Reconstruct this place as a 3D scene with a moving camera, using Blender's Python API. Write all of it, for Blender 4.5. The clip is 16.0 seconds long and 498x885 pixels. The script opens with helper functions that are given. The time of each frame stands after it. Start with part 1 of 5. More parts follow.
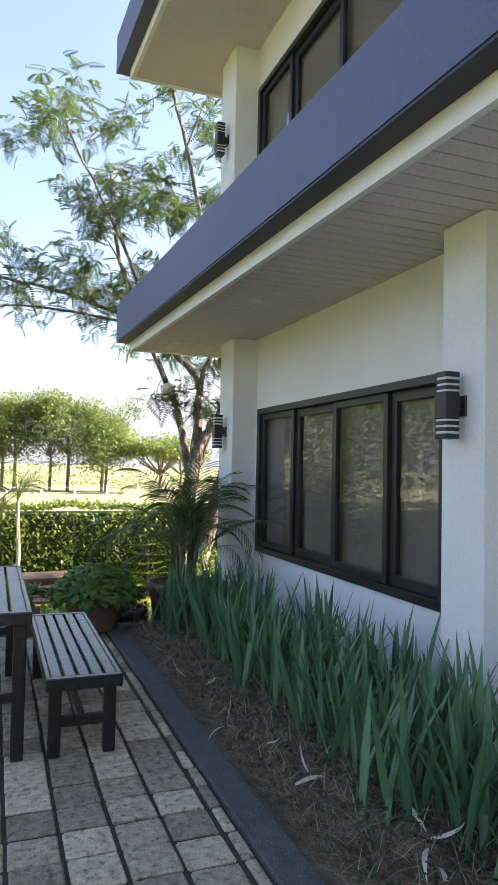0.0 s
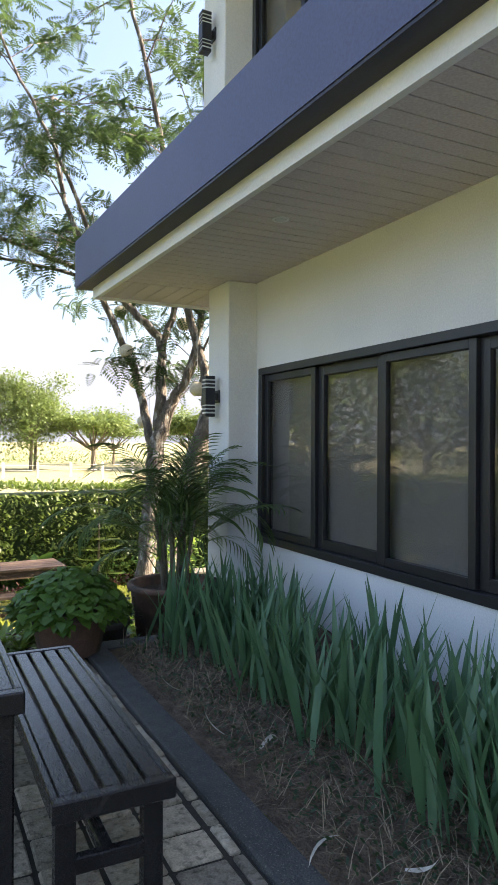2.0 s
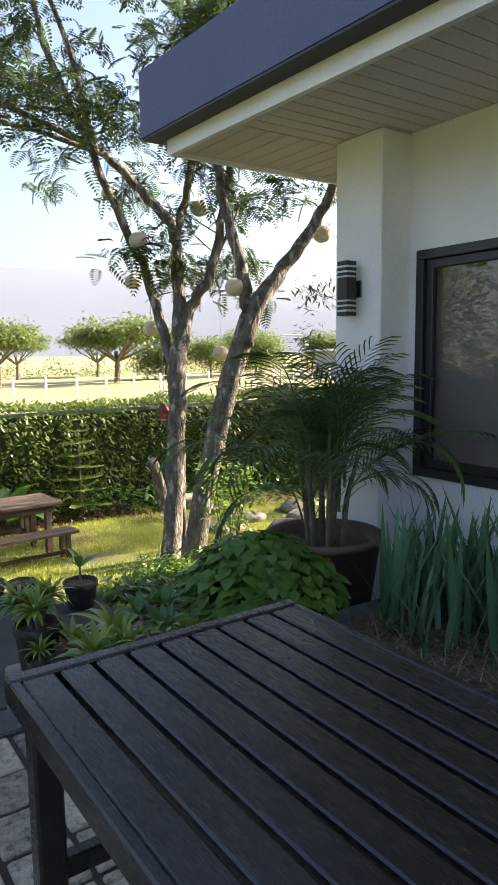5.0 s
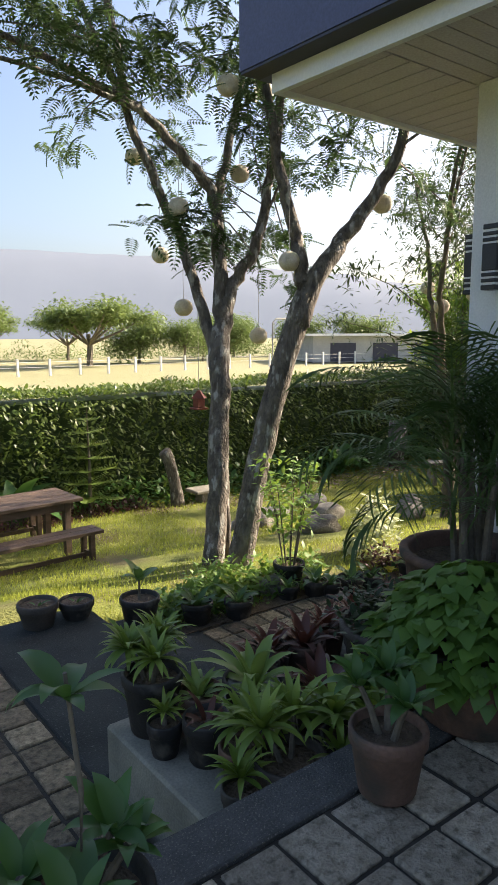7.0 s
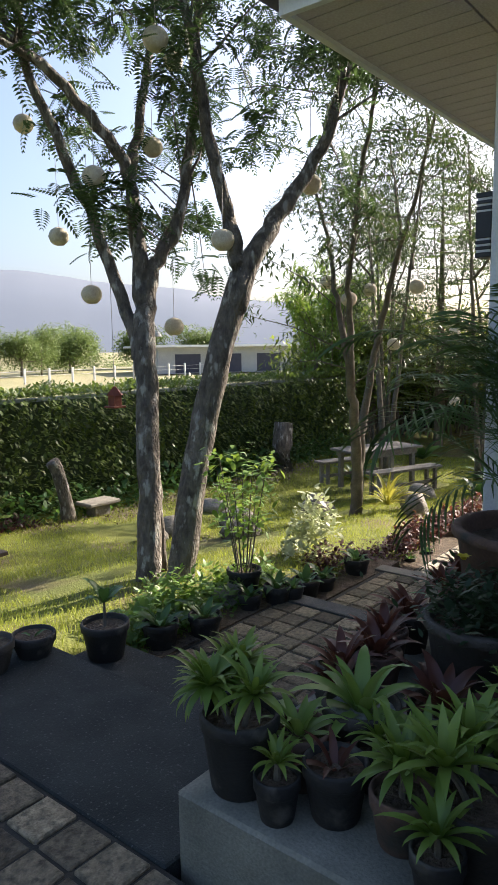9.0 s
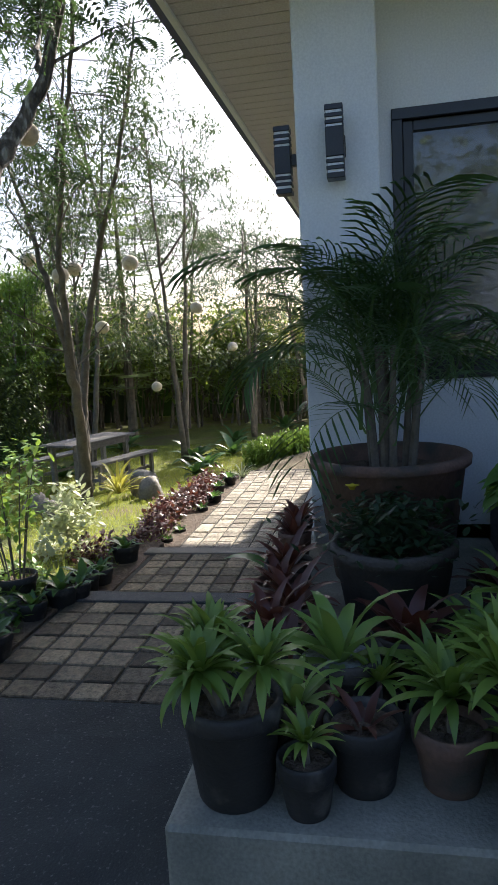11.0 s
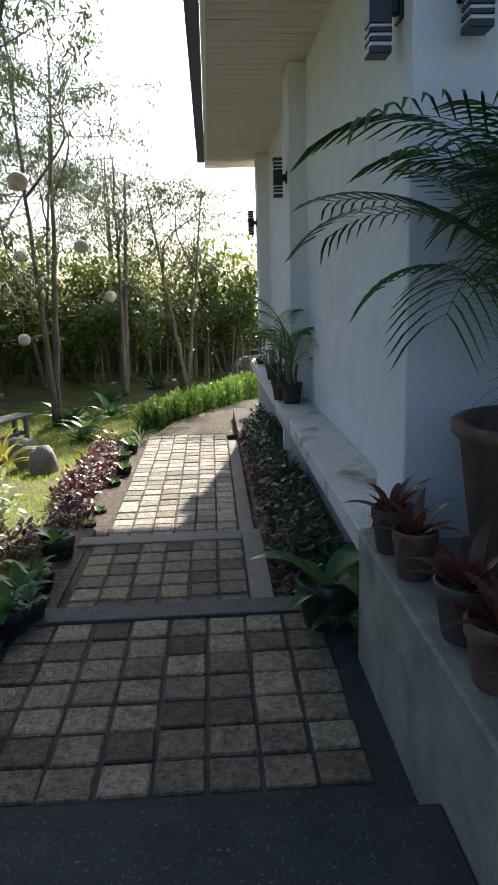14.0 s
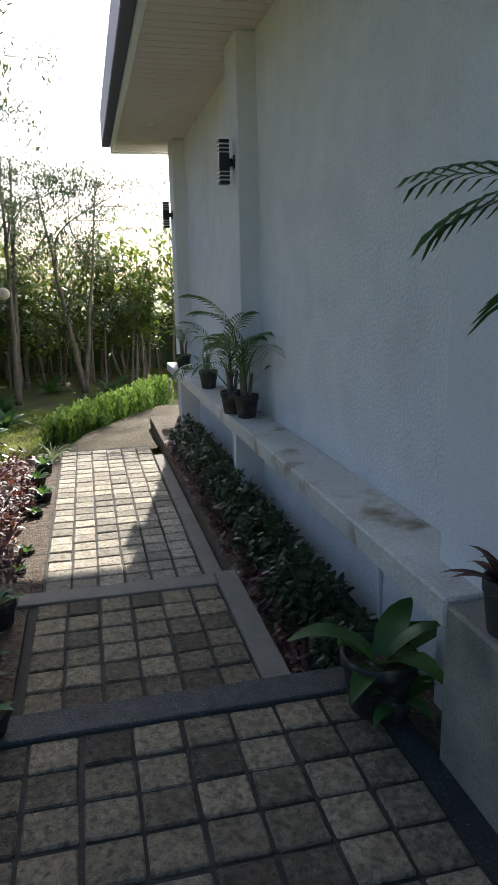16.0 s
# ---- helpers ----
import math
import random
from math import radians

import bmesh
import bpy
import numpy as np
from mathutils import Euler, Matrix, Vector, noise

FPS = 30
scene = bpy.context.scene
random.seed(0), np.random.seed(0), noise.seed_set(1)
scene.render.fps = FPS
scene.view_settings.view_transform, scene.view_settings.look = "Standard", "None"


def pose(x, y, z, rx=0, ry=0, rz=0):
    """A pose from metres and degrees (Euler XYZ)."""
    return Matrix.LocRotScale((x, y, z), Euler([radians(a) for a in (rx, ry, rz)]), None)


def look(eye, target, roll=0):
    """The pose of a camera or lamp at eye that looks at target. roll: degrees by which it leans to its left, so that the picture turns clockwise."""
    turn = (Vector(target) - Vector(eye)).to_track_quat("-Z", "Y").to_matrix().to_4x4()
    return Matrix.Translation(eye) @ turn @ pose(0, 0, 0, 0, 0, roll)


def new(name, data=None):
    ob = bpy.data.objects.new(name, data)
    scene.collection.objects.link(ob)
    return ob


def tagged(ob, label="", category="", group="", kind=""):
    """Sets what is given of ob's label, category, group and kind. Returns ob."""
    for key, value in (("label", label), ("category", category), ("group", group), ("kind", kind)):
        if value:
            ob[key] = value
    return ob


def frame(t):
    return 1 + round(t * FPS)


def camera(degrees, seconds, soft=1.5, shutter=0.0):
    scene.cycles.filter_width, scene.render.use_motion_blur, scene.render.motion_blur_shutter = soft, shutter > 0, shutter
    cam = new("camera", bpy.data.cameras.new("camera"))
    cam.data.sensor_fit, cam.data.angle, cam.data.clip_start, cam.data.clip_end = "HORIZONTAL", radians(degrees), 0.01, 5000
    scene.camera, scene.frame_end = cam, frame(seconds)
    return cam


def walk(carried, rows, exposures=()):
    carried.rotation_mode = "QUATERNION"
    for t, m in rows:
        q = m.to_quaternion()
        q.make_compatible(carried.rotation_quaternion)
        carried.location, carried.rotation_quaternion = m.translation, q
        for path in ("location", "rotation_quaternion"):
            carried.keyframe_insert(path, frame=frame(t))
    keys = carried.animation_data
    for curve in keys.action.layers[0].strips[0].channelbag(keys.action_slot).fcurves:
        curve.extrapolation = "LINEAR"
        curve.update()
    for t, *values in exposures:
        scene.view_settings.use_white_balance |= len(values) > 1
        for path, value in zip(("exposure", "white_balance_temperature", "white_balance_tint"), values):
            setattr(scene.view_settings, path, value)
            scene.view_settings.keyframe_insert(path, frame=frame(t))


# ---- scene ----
cam = camera(40.1, 16.0)
PATH = [
    (0, (0.49, -0.413, 1.427), (1.192, 1.459, 1.5), 1.1),
    (0.5, (0.503, -0.045, 1.396), (1.292, 1.788, 1.524), 1.4),
    (1, (0.46, 0.321, 1.405), (1.287, 2.139, 1.51), 1.3),
    (1.5, (0.457, 0.698, 1.381), (1.273, 2.523, 1.42), -0.8),
    (2, (0.403, 1.054, 1.409), (1.293, 2.845, 1.408), 0.3),
    (2.5, (0.267, 1.436, 1.384), (1.235, 3.186, 1.335), -0.1),
    (3, (0.145, 1.777, 1.401), (1.125, 3.52, 1.363), -0.3),
    (3.2, (0.075, 1.921, 1.374), (1.012, 3.689, 1.363), -0.8),
    (5.3, (-0.478, 3.335, 1.396), (0.66, 4.957, 1.121), -0.7),
    (5.5, (-0.511, 3.464, 1.396), (0.59, 5.115, 1.15), -0.4),
    (6, (-0.636, 3.762, 1.388), (0.499, 5.393, 1.156), -1.5),
    (6.5, (-0.706, 4.006, 1.428), (0.473, 5.6, 1.166), -1.7),
    (7, (-0.706, 4.295, 1.374), (0.496, 5.865, 1.069), -0.2),
    (7.5, (-0.741, 4.57, 1.352), (0.518, 6.081, 0.992), 2.1),
    (8, (-0.838, 4.845, 1.305), (0.566, 6.208, 0.896), 2.4),
    (8.5, (-0.919, 5.102, 1.273), (0.573, 6.351, 0.81), 1.3),
    (9, (-0.978, 5.393, 1.128), (0.561, 6.642, 0.858), -0.8),
    (9.2, (-1.001, 5.487, 1.096), (0.616, 6.621, 0.782), 1.2),
    (9.5, (-1.013, 5.604, 1.081), (0.725, 6.561, 0.829), -0.5),
    (9.7, (-1.04, 5.702, 1.025), (0.766, 6.538, 0.817), -2.2),
    (11.8, (-0.78, 6.758, 0.761), (1.166, 7.064, 0.416), -2.4),
    (12, (-0.721, 6.848, 0.738), (1.226, 7.156, 0.401), -2.5),
    (12.5, (-0.541, 7.045, 0.738), (1.409, 7.251, 0.344), -2.5),
    (13, (-0.38, 7.236, 0.731), (1.575, 7.363, 0.325), -0.4),
    (13.5, (-0.158, 7.431, 0.745), (1.798, 7.374, 0.33), 0.4),
    (14, (0.071, 7.564, 0.727), (2.022, 7.463, 0.301), -1.6),
    (14.5, (0.343, 7.689, 0.747), (2.276, 7.57, 0.25), -1.0),
    (15, (0.573, 7.838, 0.741), (2.517, 7.65, 0.311), -0.7),
    (15.1, (0.609, 7.881, 0.738), (2.555, 7.632, 0.349), 0.1),
    (15.5, (0.773, 7.998, 0.748), (2.673, 7.589, 0.278), 0.4),
    (16, (0.952, 8.096, 0.766), (2.851, 7.654, 0.324), -1.2),
]
EXPOSURES = [(0.0, 2.3, 6550, 16), (3.0, 2.3, 6550, 16), (5.5, 1.85, 6500, 14), (7.0, 1.5, 6350, 14), (9.5, 1.35, 5850, 15), (12.5, 1.35, 5450, 14), (14.5, 1.15, 5450, 13), (16.0, 1.1, 5450, 13)]
walk(cam, [(t, look(eye, target, roll)) for t, eye, target, roll in PATH],
     EXPOSURES)

# ---- world and sun ----
SUN_TO = Vector((0.98, -0.20, 0.635)).normalized()
world = bpy.data.worlds.new("world")
scene.world = world
world.use_nodes = True
wn = world.node_tree.nodes
sky = wn.new("ShaderNodeTexSky")
sky.sky_type, sky.sun_disc = "NISHITA", False
sky.sun_elevation = math.asin(SUN_TO.z)
sky.sun_rotation = math.atan2(SUN_TO.x, SUN_TO.y)
sky.dust_density, sky.air_density, sky.ozone_density = 4.2, 1.0, 1.0
wn["Background"].inputs["Strength"].default_value = 0.103
world.node_tree.links.new(sky.outputs[0], wn["Background"].inputs["Color"])
sun_data = bpy.data.lights.new("sun", "SUN")
sun_data.energy, sun_data.angle, sun_data.color = 5.0, radians(0.6), (1.0, 0.86, 0.64)
sun = new("sun", sun_data)
sun.matrix_world = look(SUN_TO * 40, (0, 0, 0))

# ---- materials ----
def nodes_of(name):
    m = bpy.data.materials.new(name)
    m.use_nodes = True
    return m, m.node_tree.nodes, m.node_tree.links, m.node_tree.nodes["Principled BSDF"]


def surface(name, a, b, scale=6.0, rough=0.7, bump=0.2, fine=60.0, stain=None, vary=0.0, metal=0.0, spread=0.25, stretch=None, spec=0.5, bump_dist=0.01):
    """Two tones mixed by a coarse noise, fine grain, an optional stain, and a change from piece to piece."""
    m, n, l, p = nodes_of(name)
    geo = n.new("ShaderNodeNewGeometry")
    vec = geo.outputs["Position"]
    if stretch:
        mp = n.new("ShaderNodeMapping")
        mp.inputs["Scale"].default_value = stretch
        l.new(vec, mp.inputs["Vector"])
        vec = mp.outputs[0]

    def noise_at(s, detail=5.0):
        t = n.new("ShaderNodeTexNoise")
        t.inputs["Scale"].default_value, t.inputs["Detail"].default_value = s, detail
        l.new(vec, t.inputs["Vector"])
        return t.outputs["Fac"]

    def ramp(fac, lo, hi):
        r = n.new("ShaderNodeMapRange")
        r.inputs["From Min"].default_value, r.inputs["From Max"].default_value = lo, hi
        l.new(fac, r.inputs["Value"])
        return r.outputs[0]

    def mix(fac, c1, c2, kind="MIX"):
        x = n.new("ShaderNodeMix")
        x.data_type, x.blend_type = "RGBA", kind
        for sock, v in ((x.inputs[0], fac), (x.inputs[6], c1), (x.inputs[7], c2)):
            if isinstance(v, (tuple, list)):
                sock.default_value = (*v, 1)
            elif isinstance(v, (int, float)):
                sock.default_value = v
            else:
                l.new(v, sock)
        return x.outputs[2]
    coarse, grain = noise_at(scale), noise_at(fine, 3.0)
    col = mix(ramp(coarse, 0.5 - spread, 0.5 + spread), a, b)
    col = mix(0.35, col, mix(ramp(grain, 0.3, 0.7), (0.25, 0.25, 0.25), (0.75, 0.75, 0.75)), "OVERLAY")
    if stain:
        col = mix(ramp(noise_at(stain[1]), stain[2], stain[3]), col, stain[0])
    if vary:
        info = n.new("ShaderNodeObjectInfo")
        hsv = n.new("ShaderNodeHueSaturation")
        r = n.new("ShaderNodeMapRange")
        r.inputs["To Min"].default_value, r.inputs["To Max"].default_value = 1 - vary, 1 + vary
        l.new(info.outputs["Random"], r.inputs["Value"])
        l.new(r.outputs[0], hsv.inputs["Value"])
        l.new(col, hsv.inputs["Color"])
        col = hsv.outputs[0]
    l.new(col, p.inputs["Base Color"])
    rr = n.new("ShaderNodeMapRange")
    rr.inputs["To Min"].default_value, rr.inputs["To Max"].default_value = max(0.05, rough - 0.12), min(1, rough + 0.12)
    l.new(grain, rr.inputs["Value"])
    l.new(rr.outputs[0], p.inputs["Roughness"])
    p.inputs["Metallic"].default_value = metal
    p.inputs["Specular IOR Level"].default_value = spec
    if bump:
        bp = n.new("ShaderNodeBump")
        bp.inputs["Strength"].default_value, bp.inputs["Distance"].default_value = bump, bump_dist
        add = n.new("ShaderNodeMath")
        l.new(coarse, add.inputs[0])
        l.new(grain, add.inputs[1])
        l.new(add.outputs[0], bp.inputs["Height"])
        l.new(bp.outputs[0], p.inputs["Normal"])
    return m


def leafy(name, a, b, through_col, rough=0.45, share=0.35, scale=3.0):
    """A leaf: two greens varied from leaf to leaf, some light passing through it."""
    m, n, l, p = nodes_of(name)
    geo = n.new("ShaderNodeNewGeometry")
    info = n.new("ShaderNodeObjectInfo")
    tex = n.new("ShaderNodeTexNoise")
    tex.inputs["Scale"].default_value = scale
    l.new(geo.outputs["Position"], tex.inputs["Vector"])
    s1, s2 = n.new("ShaderNodeMath"), n.new("ShaderNodeMath")
    s1.operation, s2.operation = "ADD", "MULTIPLY_ADD"
    l.new(geo.outputs["Random Per Island"], s1.inputs[0])
    l.new(info.outputs["Random"], s1.inputs[1])
    l.new(s1.outputs[0], s2.inputs[0])
    s2.inputs[1].default_value = 0.35
    l.new(tex.outputs["Fac"], s2.inputs[2])
    r = n.new("ShaderNodeMapRange")
    r.inputs["From Min"].default_value, r.inputs["From Max"].default_value = 0.4, 1.25
    l.new(s2.outputs[0], r.inputs["Value"])
    x = n.new("ShaderNodeMix")
    x.data_type = "RGBA"
    x.inputs[6].default_value, x.inputs[7].default_value = (*a, 1), (*b, 1)
    l.new(r.outputs[0], x.inputs[0])
    l.new(x.outputs[2], p.inputs["Base Color"])
    p.inputs["Roughness"].default_value = rough
    tr = n.new("ShaderNodeBsdfTranslucent")
    tr.inputs["Color"].default_value = (*through_col, 1)
    ms = n.new("ShaderNodeMixShader")
    ms.inputs[0].default_value = share
    l.new(p.outputs[0], ms.inputs[1])
    l.new(tr.outputs[0], ms.inputs[2])
    l.new(ms.outputs[0], n["Material Output"].inputs["Surface"])
    return m


M_WALL = surface("white_plaster", (0.68, 0.685, 0.69), (0.75, 0.755, 0.76), 1.6, 0.85, 0.12, 90, stain=((0.6, 0.59, 0.55), 0.9, 0.6, 0.85))
M_ROUGHWALL = surface("rough_plaster", (0.68, 0.69, 0.7), (0.8, 0.8, 0.8), 3.5, 0.9, 0.6, 45, stain=((0.6, 0.6, 0.585), 1.2, 0.58, 0.85), bump_dist=0.02)
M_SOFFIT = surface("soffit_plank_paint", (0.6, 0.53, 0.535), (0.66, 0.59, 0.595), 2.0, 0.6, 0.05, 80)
M_TRIM = surface("white_trim_paint", (0.78, 0.78, 0.77), (0.82, 0.82, 0.81), 2.0, 0.5, 0.05, 80)
M_BLUE = surface("slate_blue_paint", (0.078, 0.084, 0.16), (0.096, 0.102, 0.185), 1.2, 0.55, 0.06, 70)
# Dark blue carrying the shade under the front fascia; also fills dark gaps.
M_BLUEDARK = surface("dark_blue_shade", (0.035, 0.038, 0.06), (0.05, 0.05, 0.075), 2.0, 0.6, 0.05, 70)
M_FRAME = surface("black_window_frame", (0.012, 0.013, 0.016), (0.02, 0.021, 0.026), 4.0, 0.38, 0.03, 120)
M_BLACKMETAL = surface("black_lamp_metal", (0.012, 0.013, 0.018), (0.022, 0.023, 0.03), 5.0, 0.4, 0.04, 120)
M_BANDS = surface("pale_lamp_glass", (0.55, 0.56, 0.58), (0.68, 0.69, 0.7), 9.0, 0.3, 0.02, 120)
M_BLACKWOOD = surface("black_painted_wood", (0.008, 0.008, 0.009), (0.017, 0.016, 0.017), 3.0, 0.26, 0.18, 70, stretch=(6, 0.6, 6), stain=((0.06, 0.055, 0.05), 1.5, 0.66, 0.85), bump_dist=0.004)
M_BROWNWOOD = surface("weathered_brown_wood", (0.05, 0.033, 0.024), (0.13, 0.085, 0.06), 2.0, 0.6, 0.3, 50, stretch=(0.7, 7, 7))
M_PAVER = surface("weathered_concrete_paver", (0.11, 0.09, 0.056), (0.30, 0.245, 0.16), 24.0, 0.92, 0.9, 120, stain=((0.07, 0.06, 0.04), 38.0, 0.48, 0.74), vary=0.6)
# Terrace paver tone; on the lower path it stands in for sunlight.
M_PAVERPALE = surface("pale_terrace_and_sunlit_paver", (0.26, 0.225, 0.165), (0.52, 0.46, 0.36), 22.0, 0.92, 0.9, 120, stain=((0.10, 0.088, 0.06), 34.0, 0.52, 0.74), vary=0.4)
M_JOINT = surface("dark_joint_earth", (0.03, 0.028, 0.022), (0.055, 0.05, 0.04), 12, 0.95, 0.5, 120)
M_KERB = surface("dark_washed_pebble", (0.045, 0.048, 0.047), (0.085, 0.088, 0.086), 14, 0.8, 0.8, 110, stain=((0.19, 0.18, 0.155), 140, 0.57, 0.7))
M_KERBPALE = surface("grey_kerb_concrete", (0.17, 0.155, 0.13), (0.26, 0.24, 0.2), 6, 0.88, 0.4, 120)
M_LANDING = surface("dark_grey_screed", (0.022, 0.028, 0.028), (0.05, 0.057, 0.055), 3.5, 0.82, 0.6, 130, stain=((0.12, 0.12, 0.115), 75, 0.6, 0.72), spec=0.25)
M_CONCRETE = surface("grey_concrete", (0.17, 0.168, 0.135), (0.31, 0.30, 0.24), 5.5, 0.85, 0.35, 90, stain=((0.12, 0.125, 0.115), 2.2, 0.55, 0.75))
M_LEDGE = surface("stained_ledge_concrete", (0.5, 0.48, 0.43), (0.66, 0.65, 0.6), 3.0, 0.85, 0.4, 60, stain=((0.24, 0.19, 0.12), 3.5, 0.56, 0.7))
M_SOIL = surface("dry_garden_soil", (0.06, 0.044, 0.03), (0.18, 0.13, 0.085), 14, 0.95, 0.9, 60, bump_dist=0.03)
M_STRAW = surface("dry_straw", (0.13, 0.098, 0.06), (0.32, 0.26, 0.175), 20, 0.85, 0.1, 60, vary=0.3)
M_HUSK = surface("dry_leaf_husk", (0.42, 0.38, 0.31), (0.6, 0.56, 0.48), 20, 0.8, 0.1, 60)
M_BARK = surface("grey_brown_bark", (0.06, 0.05, 0.042), (0.25, 0.215, 0.18), 16.0, 0.9, 1.0, 60, stain=((0.42, 0.40, 0.36), 13, 0.55, 0.64), stretch=(1, 1, 0.45), bump_dist=0.03)
M_STEM = surface("slender_stem_bark", (0.10, 0.085, 0.06), (0.2, 0.17, 0.13), 10, 0.85, 0.5, 60)
M_STONE = surface("garden_boulder", (0.16, 0.145, 0.125), (0.34, 0.31, 0.27), 5, 0.9, 0.8, 40, vary=0.2, bump_dist=0.02)
M_TERRA = surface("old_terracotta", (0.12, 0.07, 0.05), (0.2, 0.12, 0.085), 8, 0.85, 0.35, 70, stain=((0.06, 0.055, 0.045), 5, 0.5, 0.7))
M_BLACKPOT = surface("black_plastic_pot", (0.018, 0.017, 0.016), (0.042, 0.039, 0.034), 7, 0.72, 0.3, 60, stain=((0.12, 0.11, 0.09), 9, 0.56, 0.72))
M_CLAYDARK = surface("dark_clay_pot", (0.05, 0.043, 0.036), (0.10, 0.085, 0.07), 7, 0.8, 0.4, 70)
M_GRAVEL = surface("pale_gravel", (0.3, 0.3, 0.3), (0.5, 0.5, 0.5), 40, 0.9, 0.8, 120)
M_LANTERN = surface("woven_cream_lantern", (0.58, 0.5, 0.36), (0.76, 0.68, 0.53), 18, 0.8, 0.7, 70)
M_CORD = surface("lantern_cord", (0.3, 0.29, 0.27), (0.4, 0.39, 0.36), 8, 0.8, 0.0, 60)
M_BLIND = surface("grey_roller_blind", (0.34, 0.31, 0.28), (0.39, 0.36, 0.325), 1.2, 0.8, 0.1, 300)
M_ROOM = surface("interior_plaster", (0.4, 0.4, 0.39), (0.45, 0.45, 0.44), 2, 0.9, 0.0, 60)
M_WHITEROOF = surface("white_sheet_roof", (0.75, 0.77, 0.79), (0.82, 0.83, 0.84), 0.5, 0.4, 0.05, 20)
M_SHED = surface("grey_shed_wall", (0.35, 0.36, 0.36), (0.45, 0.45, 0.44), 0.8, 0.8, 0.1, 20)
M_POST = surface("white_fence_post", (0.62, 0.6, 0.56), (0.75, 0.73, 0.7), 2, 0.8, 0.1, 30)
M_RED = surface("red_birdhouse_paint", (0.17, 0.04, 0.025), (0.26, 0.08, 0.05), 8, 0.7, 0.1, 60)

L_IRIS = leafy("iris_leaf", (0.045, 0.12, 0.06), (0.14, 0.25, 0.13), (0.12, 0.28, 0.1), 0.42, 0.2)
L_PALM = leafy("palm_leaflet", (0.045, 0.09, 0.03), (0.125, 0.2, 0.06), (0.16, 0.28, 0.07), 0.4, 0.32)
L_TREE = leafy("tree_leaflet", (0.018, 0.045, 0.022), (0.065, 0.11, 0.04), (0.12, 0.2, 0.06), 0.45, 0.3)
L_FINE = leafy("thin_tree_leaf", (0.028, 0.055, 0.026), (0.09, 0.13, 0.05), (0.14, 0.2, 0.06), 0.5, 0.22)
L_HEDGE = leafy("hedge_leaf", (0.03, 0.07, 0.016), (0.17, 0.225, 0.04), (0.2, 0.28, 0.05), 0.45, 0.35)
L_HEART = leafy("heart_leaf", (0.055, 0.13, 0.022), (0.14, 0.25, 0.045), (0.24, 0.36, 0.05), 0.45, 0.35)
L_LIME = leafy("lime_heart_leaf", (0.10, 0.2, 0.03), (0.2, 0.33, 0.06), (0.3, 0.42, 0.06), 0.45, 0.35)
L_DRAC = leafy("striped_dracaena_leaf", (0.055, 0.13, 0.02), (0.27, 0.36, 0.065), (0.3, 0.4, 0.055), 0.4, 0.25)
L_BROMG = leafy("green_bromeliad_leaf", (0.14, 0.24, 0.04), (0.24, 0.35, 0.08), (0.3, 0.4, 0.08), 0.38, 0.25)
L_BROMR = leafy("dark_red_bromeliad_leaf", (0.06, 0.024, 0.02), (0.14, 0.055, 0.036), (0.22, 0.075, 0.04), 0.38, 0.25)
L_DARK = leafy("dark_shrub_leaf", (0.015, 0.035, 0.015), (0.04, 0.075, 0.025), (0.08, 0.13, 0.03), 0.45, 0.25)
L_BROAD = leafy("broad_green_leaf", (0.03, 0.09, 0.025), (0.08, 0.17, 0.04), (0.15, 0.28, 0.05), 0.38, 0.3)
L_THICKET = leafy("thicket_leaf", (0.035, 0.08, 0.016), (0.15, 0.22, 0.035), (0.3, 0.38, 0.05), 0.42, 0.4)
L_YELLOW = leafy("yellow_cordyline_leaf", (0.3, 0.32, 0.04), (0.5, 0.47, 0.07), (0.6, 0.55, 0.08), 0.45, 0.35)
L_PURPLE = leafy("purple_ground_cover", (0.04, 0.018, 0.019), (0.105, 0.044, 0.04), (0.14, 0.05, 0.04), 0.5, 0.25)
L_VARI = leafy("cream_variegated_leaf", (0.35, 0.4, 0.2), (0.62, 0.64, 0.42), (0.5, 0.55, 0.25), 0.45, 0.3)
L_GRASS = leafy("lawn_blade", (0.14, 0.22, 0.02), (0.42, 0.44, 0.06), (0.5, 0.55, 0.08), 0.6, 0.35, 0.8)
L_FARTREE = leafy("far_tree_leaf", (0.06, 0.10, 0.03), (0.17, 0.235, 0.065), (0.24, 0.32, 0.09), 0.6, 0.3, 0.4)
L_FLOWER = leafy("yellow_petal", (0.6, 0.45, 0.02), (0.75, 0.6, 0.05), (0.7, 0.6, 0.05), 0.5, 0.3)


